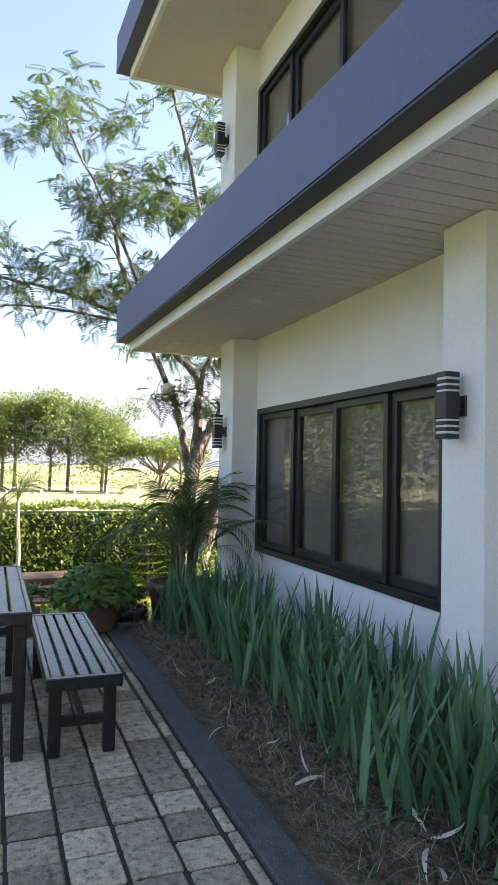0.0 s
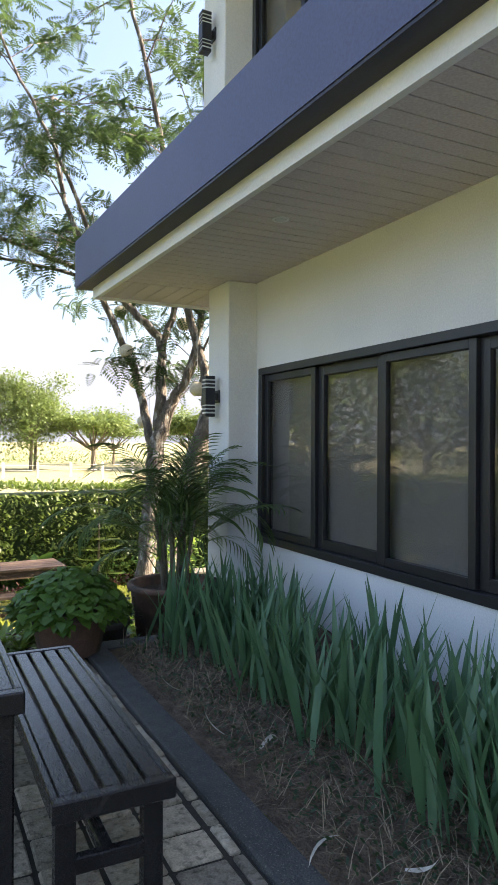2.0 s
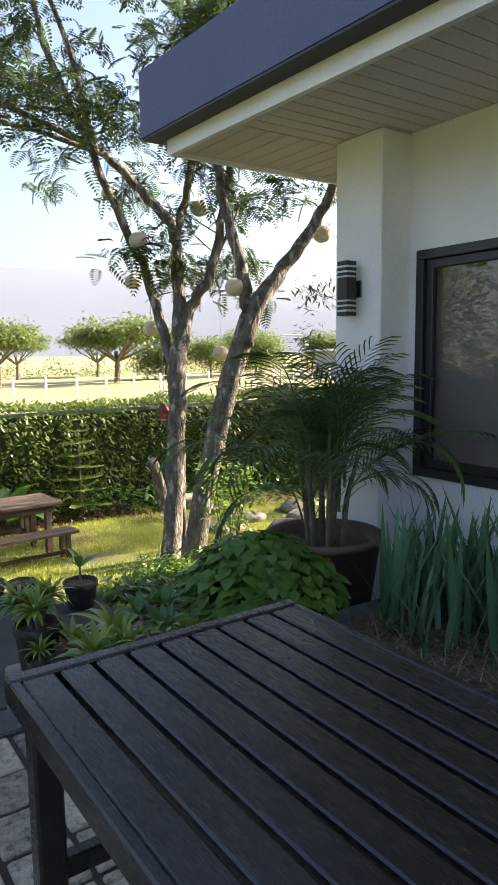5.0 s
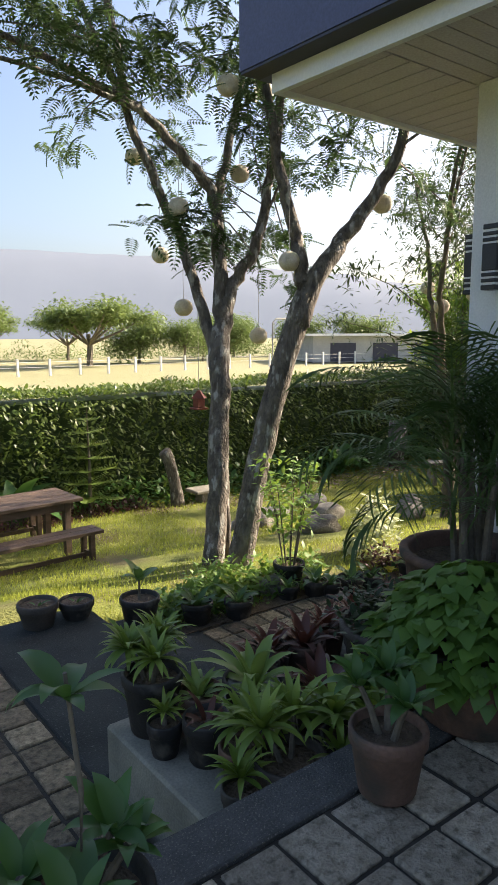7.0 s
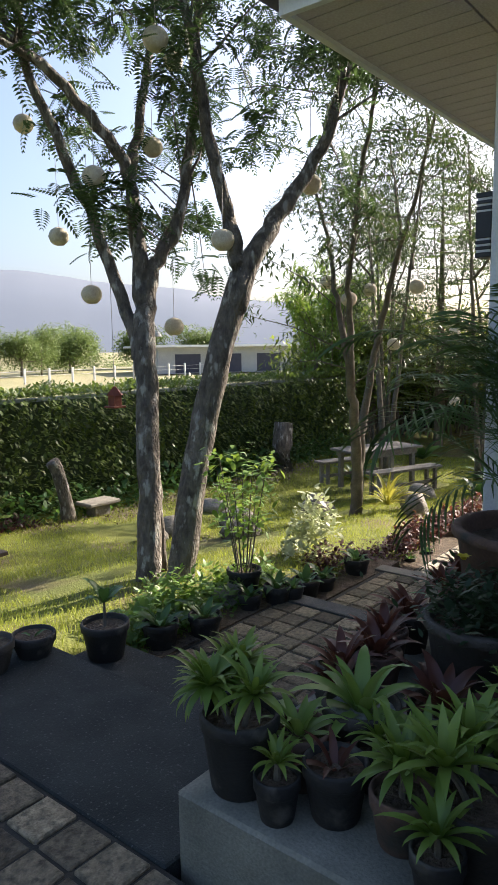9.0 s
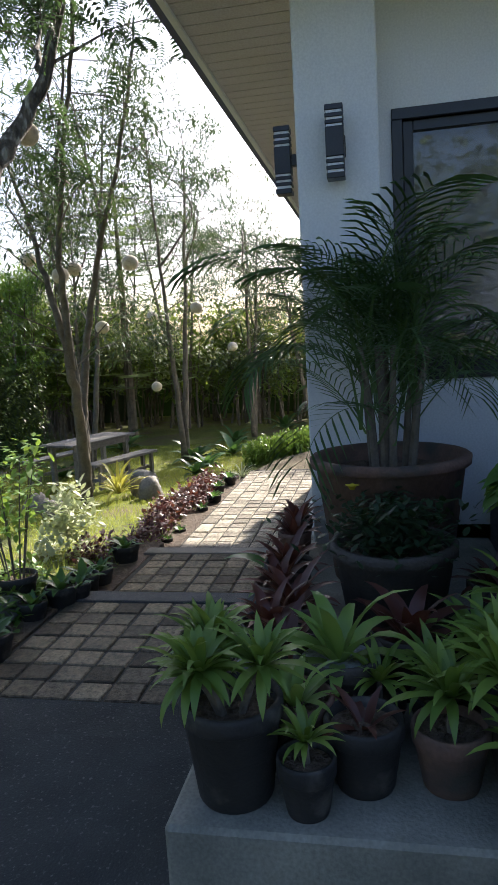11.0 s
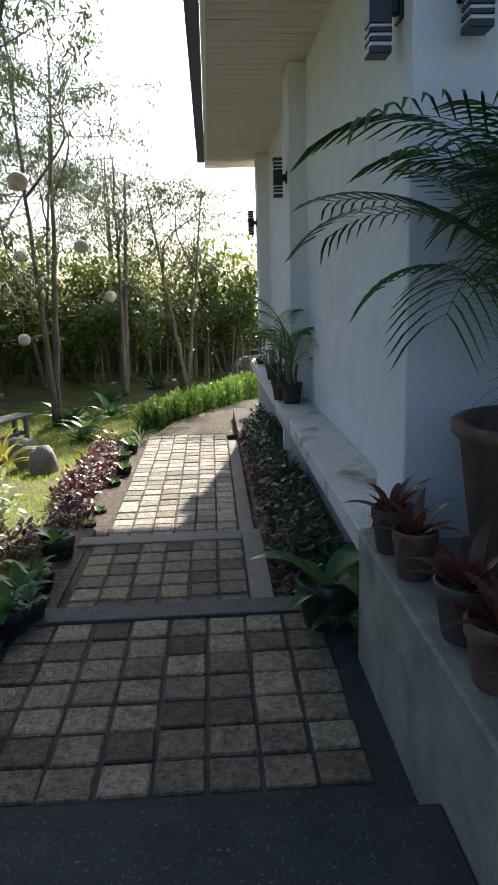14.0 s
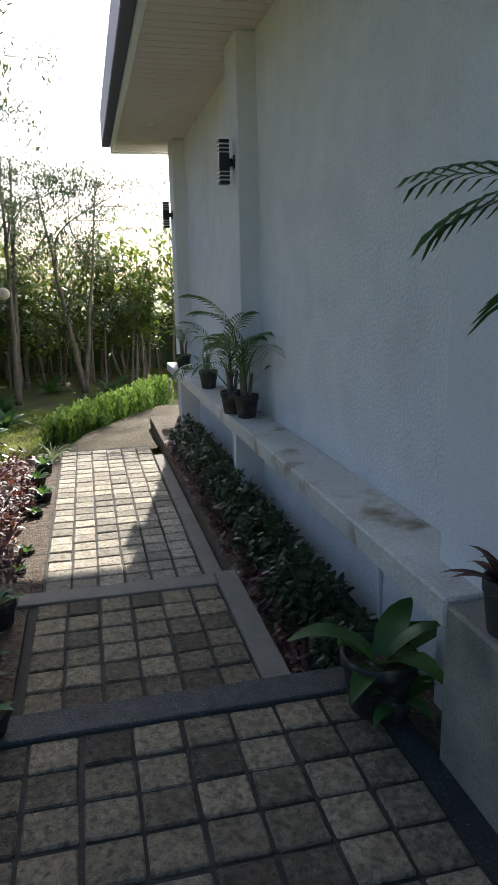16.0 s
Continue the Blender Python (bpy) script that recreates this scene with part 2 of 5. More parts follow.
def ground_material():
    """Lawn near the house, straw-coloured field beyond the hedge, worn brown patches."""
    m = surface("lawn_and_field", (0.10, 0.125, 0.02), (0.2, 0.21, 0.035), 1.3, 0.95, 0.9, 40, stain=((0.16, 0.12, 0.07), 0.9, 0.52, 0.7), bump_dist=0.03)
    n, l = m.node_tree.nodes, m.node_tree.links
    p = n["Principled BSDF"]
    old = p.inputs["Base Color"].links[0].from_socket
    geo = n.new("ShaderNodeNewGeometry")
    sep = n.new("ShaderNodeSeparateXYZ")
    l.new(geo.outputs["Position"], sep.inputs[0])
    r = n.new("ShaderNodeMapRange")
    r.inputs["From Min"].default_value, r.inputs["From Max"].default_value = 15.5, 17.0
    l.new(sep.outputs["Y"], r.inputs["Value"])
    t = n.new("ShaderNodeTexNoise")
    t.inputs["Scale"].default_value = 0.06
    l.new(geo.outputs["Position"], t.inputs["Vector"])
    f = n.new("ShaderNodeMix")
    f.data_type = "RGBA"
    f.inputs[6].default_value, f.inputs[7].default_value = (0.33, 0.29, 0.16, 1), (0.22, 0.23, 0.1, 1)
    l.new(t.outputs["Fac"], f.inputs[0])
    x = n.new("ShaderNodeMix")
    x.data_type = "RGBA"
    l.new(r.outputs[0], x.inputs[0])
    l.new(old, x.inputs[6])
    l.new(f.outputs[2], x.inputs[7])
    l.new(x.outputs[2], p.inputs["Base Color"])
    return m


def glass_material():
    m, n, l, p = nodes_of("window_glass")
    gl, tr, ms, lw = n.new("ShaderNodeBsdfGlossy"), n.new("ShaderNodeBsdfTransparent"), n.new("ShaderNodeMixShader"), n.new("ShaderNodeLayerWeight")
    gl.inputs["Roughness"].default_value = 0.02
    tr.inputs["Color"].default_value = (0.8, 0.8, 0.8, 1)
    lw.inputs["Blend"].default_value = 0.5
    pw, ad = n.new("ShaderNodeMath"), n.new("ShaderNodeMath")
    pw.operation, ad.operation = "POWER", "MULTIPLY_ADD"
    pw.inputs[1].default_value, ad.inputs[1].default_value, ad.inputs[2].default_value = 3.0, 0.4, 0.05
    l.new(lw.outputs["Facing"], pw.inputs[0])
    l.new(pw.outputs[0], ad.inputs[0])
    l.new(ad.outputs[0], ms.inputs[0])
    l.new(tr.outputs[0], ms.inputs[1])
    l.new(gl.outputs[0], ms.inputs[2])
    l.new(ms.outputs[0], n["Material Output"].inputs["Surface"])
    return m


# Pale blue base and a faint glow paint distance haze onto the ridge.
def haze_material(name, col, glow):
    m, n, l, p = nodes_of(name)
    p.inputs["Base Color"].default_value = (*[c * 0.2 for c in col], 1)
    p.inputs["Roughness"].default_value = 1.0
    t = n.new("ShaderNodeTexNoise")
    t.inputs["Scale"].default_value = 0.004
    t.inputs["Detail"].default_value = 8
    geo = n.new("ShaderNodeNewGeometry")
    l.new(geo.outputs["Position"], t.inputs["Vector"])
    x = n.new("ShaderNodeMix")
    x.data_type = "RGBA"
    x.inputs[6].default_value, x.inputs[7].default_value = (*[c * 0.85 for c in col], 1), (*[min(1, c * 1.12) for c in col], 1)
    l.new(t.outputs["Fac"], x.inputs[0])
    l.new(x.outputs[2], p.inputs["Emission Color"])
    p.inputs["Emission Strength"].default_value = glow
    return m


M_GROUND = ground_material()
M_GLASS = glass_material()
M_MOUNT = haze_material("painted_haze_mountain", (0.5, 0.57, 0.69), 0.12)

# ---- building helpers ----
rng = random.Random(7)


def thing(name, label, category, group="", at=(0, 0, 0), kind=""):
    ob = new(name)
    ob.location = at
    return tagged(ob, label, category, group, kind)


def mesh_of(bm, name):
    me = bpy.data.meshes.new(name)
    bm.to_mesh(me)
    bm.free()
    return me


def part(name, shape, material, parent=None, label="", at=None, smooth=False):
    """Links a bmesh or a mesh as one object under a thing, in the parent's own space."""
    me = shape if isinstance(shape, bpy.types.Mesh) else mesh_of(shape, name)
    if not me.materials:
        me.materials.append(material)
    if smooth:
        me.polygons.foreach_set("use_smooth", [True] * len(me.polygons))
    ob = new(name, me)
    if parent is not None:
        ob.parent = parent
    if at is not None:
        ob.matrix_basis = at if isinstance(at, Matrix) else Matrix.Translation(at)
    if label:
        ob["label"] = label
    return ob


def box(bm, x0, x1, y0, y1, z0, z1, bevel=0.0):
    r = bmesh.ops.create_cube(bm, size=1)
    vs = r["verts"]
    bmesh.ops.transform(bm, verts=vs, matrix=Matrix.Translation(((x0 + x1) / 2, (y0 + y1) / 2, (z0 + z1) / 2)) @ Matrix.Diagonal((x1 - x0, y1 - y0, z1 - z0, 1)))
    if bevel:
        es = list({e for v in vs for e in v.link_edges})
        bmesh.ops.bevel(bm, geom=es, offset=bevel, segments=1, affect="EDGES")
    return bm


def boxes(*items, bevel=0.0):
    bm = bmesh.new()
    for it in items:
        box(bm, *it, bevel=bevel)
    return bm


def tube(bm, pts, radii, sides=8):
    """A tapered tube through the points."""
    rings, n = [], len(pts)
    pts = [Vector(p) for p in pts]
    for i, p in enumerate(pts):
        d = (pts[min(i + 1, n - 1)] - pts[max(i - 1, 0)]).normalized()
        q = d.to_track_quat("Z", "Y")
        rings.append([bm.verts.new(p + q @ Vector((math.cos(2 * math.pi * k / sides), math.sin(2 * math.pi * k / sides), 0)) * radii[i]) for k in range(sides)])
    for a, b in zip(rings, rings[1:]):
        for k in range(sides):
            bm.faces.new((a[k], a[(k + 1) % sides], b[(k + 1) % sides], b[k]))
    bm.faces.new(rings[-1])
    bm.faces.new(rings[0][::-1])
    return bm


def bent(pts, steps=4, wob=0.0, r=rng):
    """More points along a polyline, smoothly, with a little wobble."""
    pts = [Vector(p) for p in pts]
    ext = [pts[0] * 2 - pts[1]] + pts + [pts[-1] * 2 - pts[-2]]
    out = []
    for i in range(1, len(ext) - 2):
        p0, p1, p2, p3 = ext[i - 1:i + 3]
        for s in range(steps):
            t = s / steps
            out.append(0.5 * (2 * p1 + (p2 - p0) * t + (2 * p0 - 5 * p1 + 4 * p2 - p3) * t * t + (3 * p1 - p0 - 3 * p2 + p3) * t ** 3)
                       + Vector((r.gauss(0, wob), r.gauss(0, wob), 0)))
    return out + [pts[-1]]


def taper(n, a, b):
    return [a + (b - a) * (i / max(1, n - 1)) ** 0.8 for i in range(n)]


def lathe(bm, profile, sides=24):
    rings = [[bm.verts.new((r * math.cos(2 * math.pi * k / sides), r * math.sin(2 * math.pi * k / sides), z)) for k in range(sides)] for r, z in profile]
    for a, b in zip(rings, rings[1:]):
        for k in range(sides):
            bm.faces.new((a[k], a[(k + 1) % sides], b[(k + 1) % sides], b[k]))
    bm.faces.new(rings[0][::-1])
    return bm


def raw_mesh(name, verts, faces):
    me = bpy.data.meshes.new(name)
    me.from_pydata([tuple(v) for v in verts], [], [tuple(f) for f in faces])
    return me


def scatter(name, tv, tf, mats):
    """One mesh of many copies of a small template (arrays of vertices and faces), by 4 x 4 matrices."""
    tv, tf, mats = np.array(tv, float), np.array(tf, int), np.array(mats, float)
    h = np.c_[tv, np.ones(len(tv))]
    v = np.einsum("nij,vj->nvi", mats, h)[..., :3].reshape(-1, 3)
    f = (tf[None] + (np.arange(len(mats)) * len(tv))[:, None, None]).reshape(-1, tf.shape[1])
    me = bpy.data.meshes.new(name)
    me.vertices.add(len(v))
    me.vertices.foreach_set("co", v.ravel())
    me.loops.add(f.size)
    me.loops.foreach_set("vertex_index", f.ravel())
    me.polygons.add(len(f))
    me.polygons.foreach_set("loop_start", np.arange(0, f.size, f.shape[1]))
    me.update(calc_edges=True)
    me.validate()
    return me


def turn(loc, az=0.0, tilt=0.0, roll=0.0, s=1.0):
    return Matrix.Translation(loc) @ Matrix.Rotation(az, 4, "Z") @ Matrix.Rotation(tilt, 4, "Y") @ Matrix.Rotation(roll, 4, "Z") @ Matrix.Scale(s, 4)


LEAF_V = [(0, 0, 0), (0.35, 0.22, 0.03), (0.72, 0.17, 0.0), (1, 0, -0.06), (0.72, -0.17, 0.0), (0.35, -0.22, 0.03)]
LEAF_F = [(0, 1, 4, 5), (1, 2, 3, 4)]
HEART_V = [(0.12, 0, 0), (0, 0.28, 0.03), (0.3, 0.46, 0.05), (0.7, 0.25, 0.02), (1.05, 0, -0.1), (0.7, -0.25, 0.02), (0.3, -0.46, 0.05), (0, -0.28, 0.03)]
HEART_F = [(0, 1, 2, 3), (0, 3, 4, 5), (0, 5, 6, 7)]


def blade_mesh(name, length, width, droop, segs=6, fold=0.15, waist=0.35):
    """A strap leaf that rises along z and bends towards +x; a shallow keel down its middle."""
    v, f = [], []
    x = z = a = 0.0
    for i in range(segs + 1):
        t = i / segs
        w = width * (min(1, 0.55 + t / waist * 0.45) if t < waist else max(0.02, 1 - ((t - waist) / (1 - waist)) ** 1.8))
        v += [(x - fold * w * 0.5 * math.cos(a) * 0, -w / 2, z), (x + fold * w, 0, z - fold * w * 0.2), (x, w / 2, z)]
        a = droop * (t + 0.5 / segs) ** 1.5
        x += math.sin(a) * length / segs
        z += math.cos(a) * length / segs
    for i in range(segs):
        b = i * 3
        f += [(b, b + 1, b + 4, b + 3), (b + 1, b + 2, b + 5, b + 4)]
    me = raw_mesh(name, v, f)
    me.polygons.foreach_set("use_smooth", [True] * len(f))
    return me


# ---- ground ----
def step(v, a, b):
    t = min(1, max(0, (v - a) / (b - a)))
    return t * t * (3 - 2 * t)


def ground_z(x, y):
    lawn = -0.94 - 0.07 * max(0, x - 3.5) - 0.15 * min(2.2, max(0, y - 9.8))
    lawn = max(lawn, -1.62)
    lawn += (0.36 - 0.2 * step(y, 8.6, 11)) * (1 - step(x, 1.0, 2.4)) * (1 - step(y, 9.0, 11.0))
    path = -1.0 if x < 3.55 else (-1.16 if x < 5.2 else -1.36)
    z = path + (lawn - path) * step(y, 8.66, 9.15)
    if y < 8.6 and x < 1.2:
        z = -0.75
    if y > 12.5:
        z += (-1.45 - z) * step(y, 12.5, 15)
    if x > 12:
        z += (-1.6 - z) * step(x, 12, 15)
    return z


def axis(lo, hi, stepsize, far):
    core = list(np.arange(lo, hi + 1e-6, stepsize))
    grow = [1, 3, 8, 20, 50, 120, 300, 700, far]
    return [lo - g for g in reversed(grow)] + core + [hi + g for g in grow]


gx, gy = axis(-6, 20, 0.25, 2800), axis(-8, 17, 0.25, 2800)
gv = [(x, y, ground_z(x, y) + 0.018 * noise.noise((x * 1.3, y * 1.3, 0)) + 0.01 * noise.noise((x * 4, y * 4, 3))) for y in gy for x in gx]
gf = [(j * len(gx) + i, j * len(gx) + i + 1, (j + 1) * len(gx) + i + 1, (j + 1) * len(gx) + i) for j in range(len(gy) - 1) for i in range(len(gx) - 1)]
ground = part("ground", raw_mesh("ground", gv, gf), M_GROUND, smooth=True)
tagged(ground, "patchy green lawn running out into a straw-coloured field", "ground", kind="structure")

# ---- terrace, kerbs, steps ----
def setting(name, bm, material, label, category):
    return tagged(part(name, bm, material), label, category, kind="structure")


TX0, TX1, TY0, TY1 = -4.2, 1.45, -3.8, 5.61
setting("terrace_base", boxes((TX0, 1.6, TY0, 5.75, -1.6, -0.012)), M_JOINT, "earth-dark bed of the raised terrace under its pavers", "terrace")
setting("terrace_kerb", boxes((TX0, 2.95, 5.61, 5.79, -1.6, 0.008), bevel=0.006), M_KERB, "dark washed-pebble kerb along the terrace edge", "kerb")
setting("bed_kerb", boxes((1.45, 1.60, TY0, 5.608, -0.2, 0.02), bevel=0.008), M_KERB, "dark washed-pebble kerb between pavers and flower bed", "kerb")
setting("planter_platform", boxes((0.50, 2.96, 5.792, 6.93, -1.6, -0.335), bevel=0.012), M_CONCRETE, "grey concrete platform edge carrying potted plants", "platform")
setting("landing", boxes((0.44, 1.255, 6.932, 8.88, -1.5, -0.585), bevel=0.008), M_LANDING, "dark grey screed landing at the head of the steps", "landing")
setting("lower_step", boxes((1.257, 1.795, 6.932, 8.84, -1.5, -0.765), bevel=0.008), M_LANDING, "dark grey screed step below the landing", "step")
setting("path_border", boxes((1.797, 3.438, 6.932, 7.04, -1.5, -0.95), (1.797, 2.11, 7.04, 8.65, -1.5, -0.95)), M_LANDING, "dark screed border along the house side of the path", "path border")
setting("step_edge_upper", boxes((3.44, 3.62, 6.94, 8.75, -1.5, -0.938), bevel=0.006), M_KERB, "dark pebble edge of the upper path step", "step")
setting("step_edge_lower", boxes((4.98, 5.15, 7.38, 8.62, -1.6, -1.082), bevel=0.006), M_KERBPALE, "grey concrete edge of the lower path step", "step")
setting("path_kerb_upper", boxes((3.622, 5.15, 7.235, 7.378, -1.6, -1.075), bevel=0.006), M_KERBPALE, "grey concrete kerb beside the planting strip", "kerb")
setting("path_kerb_lower", boxes((5.152, 9.3, 7.25, 7.378, -1.6, -1.245), bevel=0.006), M_KERBPALE, "grey concrete kerb beside the planting strip", "kerb")
setting("path_bed_upper", boxes((2.112, 3.44, 7.04, 8.64, -1.6, -0.957)), M_JOINT, "dark joint earth under the path pavers", "path")
setting("path_bed_middle", boxes((3.62, 4.98, 7.378, 8.55, -1.7, -1.102)), M_JOINT, "dark joint earth under the path pavers", "path")
setting("path_bed_lower", boxes((5.15, 9.95, 7.378, 8.52, -1.7, -1.272)), M_JOINT, "dark joint earth under the path pavers", "path")
setting("yard_bed", boxes((-4.2, 0.44, 5.752, 8.8, -1.5, -0.597)), M_JOINT, "dark joint earth under the yard pavers", "yard")
setting("terrace_step", boxes((-3.2, -0.35, 5.752, 6.12, -0.62, -0.30), bevel=0.008), M_KERB, "dark pebble step down from the terrace to the yard", "step")
setting("border_bed", boxes(*[(x, x + 0.498, 8.66 if x < 3.3 else 8.555 if x < 5.2 else 8.525, 9.12, -1.8, ground_z(x + 0.25, 8.8) + 0.035) for x in [1.9 + 0.5 * k for k in range(16)]]), M_SOIL, "dark soil under the border plants along the path", "planting strip")
setting("strip_bed", boxes((3.622, 11.3, 6.6, 7.234, -1.7, -1.13), (3.0, 3.437, 6.6, 6.93, -1.7, -0.965)), M_SOIL, "dark soil of the planting strip below the ledge", "planting strip")
soil = bmesh.new()
bmesh.ops.create_grid(soil, x_segments=24, y_segments=90, size=0.5)
for v in soil.verts:
    x, y = 1.602 + (v.co.x + 0.5) * 1.49, TY0 + (v.co.y + 0.5) * (5.605 - TY0)
    v.co = (x, y, 0.0 + 0.03 * noise.noise((x * 5, y * 5, 0)) + 0.025 * noise.noise((x * 17, y * 17, 5)) + 0.05 * step(x, 1.6, 2.3))
setting("flower_bed", soil, M_SOIL, "dry brown soil of the flower bed by the wall", "flower bed")

# ---- house ----
FX, SY, PX, PY = 3.10, 6.60, 2.83, 6.77
WZ0, WZ1, WY0, WY1 = 0.56, 2.04, 3.08, 6.27
END = 11.4
setting("wall_front", boxes((FX, FX + 0.2, -4, WY0, -0.3, 2.79), (FX, FX + 0.2, WY1, PY - 0.17, -1.6, 2.79),
                            (FX, FX + 0.2, WY0, WY1, -0.3, WZ0), (FX, FX + 0.2, WY0, WY1, WZ1, 2.79)), M_WALL, "smooth white plastered front wall of the house", "wall")
setting("wall_side", boxes((FX + 0.2, END - 0.45, SY - 0.2, SY, -1.7, 2.79)), M_ROUGHWALL, "rough white plastered side wall with a few stains", "wall")
setting("wall_end", boxes((END - 0.2, END, -4, SY - 0.2, -1.7, 2.79)), M_WALL, "white plastered end wall of the house", "wall")
setting("wall_back", boxes((FX, END, -4.2, -4.0, -1.7, 6.0)), M_WALL, "plain white back wall of the house", "wall")
setting("floor_inside", boxes((FX + 0.2, END - 0.2, -4, SY - 0.2, -0.1, 0.0)), M_ROOM, "plain interior floor behind the windows", "floor")
setting("ceiling_inside", boxes((FX + 0.2, END - 0.2, -4, SY - 0.2, 2.5, 2.6)), M_ROOM, "plain interior ceiling behind the windows", "ceiling")
setting("wall_inside", boxes((FX + 2.6, FX + 2.7, -4, SY - 0.2, 0, 2.5)), M_ROOM, "plain interior wall behind the windows", "wall")


def pillar(name, x0, x1, y0, y1, z0, z1, material):
    return setting(name, boxes((x0, x1, y0, y1, z0, z1), bevel=0.008), material, "white plastered pillar standing proud of the wall", "pillar")


pillar("pillar_corner", PX, FX + 0.2, 6.34, PY, -1.6, 2.788, M_WALL)
pillar("pillar_front", PX, FX - 0.002, 2.42, 2.77, 0.0, 2.788, M_WALL)
pillar("pillar_side", 6.85, 7.3, SY - 0.1, PY, -1.6, 2.788, M_WALL)
pillar("pillar_far", END - 0.45, END, SY - 0.2, PY, -1.7, 2.788, M_WALL)
setting("pillar_base_ledge", boxes((2.962, END, SY, 6.93, -0.44, -0.32), bevel=0.01), M_LEDGE, "stained concrete ledge along the side wall", "ledge")
setting("ledge_fins", boxes((6.78, 6.88, SY, 6.86, -1.6, -0.44), (10.4, 10.5, SY, 6.86, -1.7, -0.44), (4.2, 4.21, SY, 6.62, -1.6, -0.44)), M_WALL, "white plastered fins that carry the ledge", "ledge support")

SX, SYO, FXO, FYO, EX = 1.97, 7.54, 1.82, 7.67, 12.05
SKEW = 0.03


def skewed(bm, y_ref=7.6, rate=SKEW, x_max=2.6):
    """The front eave runs a little out of line with the wall: its edge draws back towards the house."""
    for v in bm.verts:
        if v.co.x < x_max:
            v.co.x += rate * (y_ref - v.co.y)
    return bm



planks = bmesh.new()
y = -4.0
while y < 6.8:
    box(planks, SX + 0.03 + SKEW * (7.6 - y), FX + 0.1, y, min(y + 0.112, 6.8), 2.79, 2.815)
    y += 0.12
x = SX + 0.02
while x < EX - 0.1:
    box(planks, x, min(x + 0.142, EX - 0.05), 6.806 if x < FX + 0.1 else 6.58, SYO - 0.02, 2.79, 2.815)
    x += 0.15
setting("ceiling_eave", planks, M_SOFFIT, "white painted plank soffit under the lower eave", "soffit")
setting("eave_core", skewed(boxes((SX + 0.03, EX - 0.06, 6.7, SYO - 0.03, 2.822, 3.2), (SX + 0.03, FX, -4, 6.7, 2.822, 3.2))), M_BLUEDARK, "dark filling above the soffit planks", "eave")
setting("eave_trim", skewed(boxes((SX - 0.01, SX + 0.03, -4, SYO + 0.01, 2.765, 2.93), (SX + 0.03, EX, SYO - 0.03, SYO + 0.01, 2.765, 2.93), (EX - 0.05, EX, 6.5, SYO - 0.03, 2.765, 2.93))), M_TRIM, "white painted trim board under the fascia", "eave trim")
setting("fascia_lower", skewed(boxes((FXO, SX - 0.012, -4, FYO, 2.885, 3.325), (SX - 0.012, EX + 0.1, SYO + 0.012, FYO, 2.885, 3.325), (EX + 0.002, EX + 0.1, 3, SYO + 0.012, 2.885, 3.325))), M_BLUE, "slate-blue painted fascia of the lower eave", "fascia")
# The front underside has its shade in the colour; the side one stays blue.
setting("fascia_shadow_gap", skewed(boxes((FXO + 0.006, SX - 0.012, -3.99, FYO - 0.006, 2.868, 2.883))), M_BLUEDARK, "underside of the front fascia with its shade painted in dark", "fascia")
setting("fascia_side_board", skewed(boxes((SX - 0.012, EX + 0.09, SYO + 0.012, FYO - 0.006, 2.868, 2.883))), M_BLUE, "blue underside board of the side fascia", "fascia")
setting("roof_lower", skewed(boxes((SX, EX, -4, SYO, 3.2, 3.28))), M_CONCRETE, "flat concrete roof over the lower eave", "roof")
# upper storey
UZ, UEX = 6.02, 10.2
UW0, UW1, UWZ0, UWZ1 = 2.6, 6.42, 4.15, 5.55
setting("wall_upper_front", boxes((FX, FX + 0.2, -4, UW0, 3.28, UZ), (FX, FX + 0.2, UW1, 6.6, 3.28, UZ), (FX, FX + 0.2, UW0, UW1, 3.28, UWZ0), (FX, FX + 0.2, UW0, UW1, UWZ1, UZ)), M_WALL, "white plastered upper front wall", "wall")
setting("wall_upper_side", boxes((FX + 0.2, UEX, 6.4, 6.6, 3.28, UZ)), M_WALL, "white plastered upper side wall", "wall")
setting("wall_upper_end", boxes((UEX - 0.2, UEX, -4, 6.4, 3.28, UZ)), M_WALL, "white plastered upper end wall", "wall")
setting("wall_upper_inside", boxes((FX + 2.6, FX + 2.7, -4, 6.4, 3.4, 5.9), (FX + 0.2, FX + 2.6, -4, 6.4, 3.285, 3.4)), M_ROOM, "plain upper interior behind the windows", "wall")
pillar("pillar_upper", PX, FX + 0.2, 6.45, 6.92, 3.28, UZ - 0.002, M_WALL)
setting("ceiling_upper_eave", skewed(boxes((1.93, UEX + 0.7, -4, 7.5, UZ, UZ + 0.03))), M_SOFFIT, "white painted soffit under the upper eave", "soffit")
setting("eave_trim_upper", skewed(boxes((1.88, 1.93, -4, 7.55, UZ - 0.01, UZ + 0.13), (1.93, UEX + 0.7, 7.5, 7.55, UZ - 0.01, UZ + 0.13))), M_TRIM, "white painted trim board under the upper fascia", "eave trim")
setting("fascia_upper", skewed(boxes((1.74, 1.88, -4, 7.69, UZ + 0.1, UZ + 0.55), (1.88, UEX + 0.8, 7.55, 7.69, UZ + 0.1, UZ + 0.55))), M_BLUE, "slate-blue painted fascia of the upper eave", "fascia")
setting("roof_upper", skewed(boxes((1.9, UEX + 0.75, -4, 7.52, UZ + 0.3, UZ + 0.45))), M_CONCRETE, "flat roof over the upper storey", "roof")


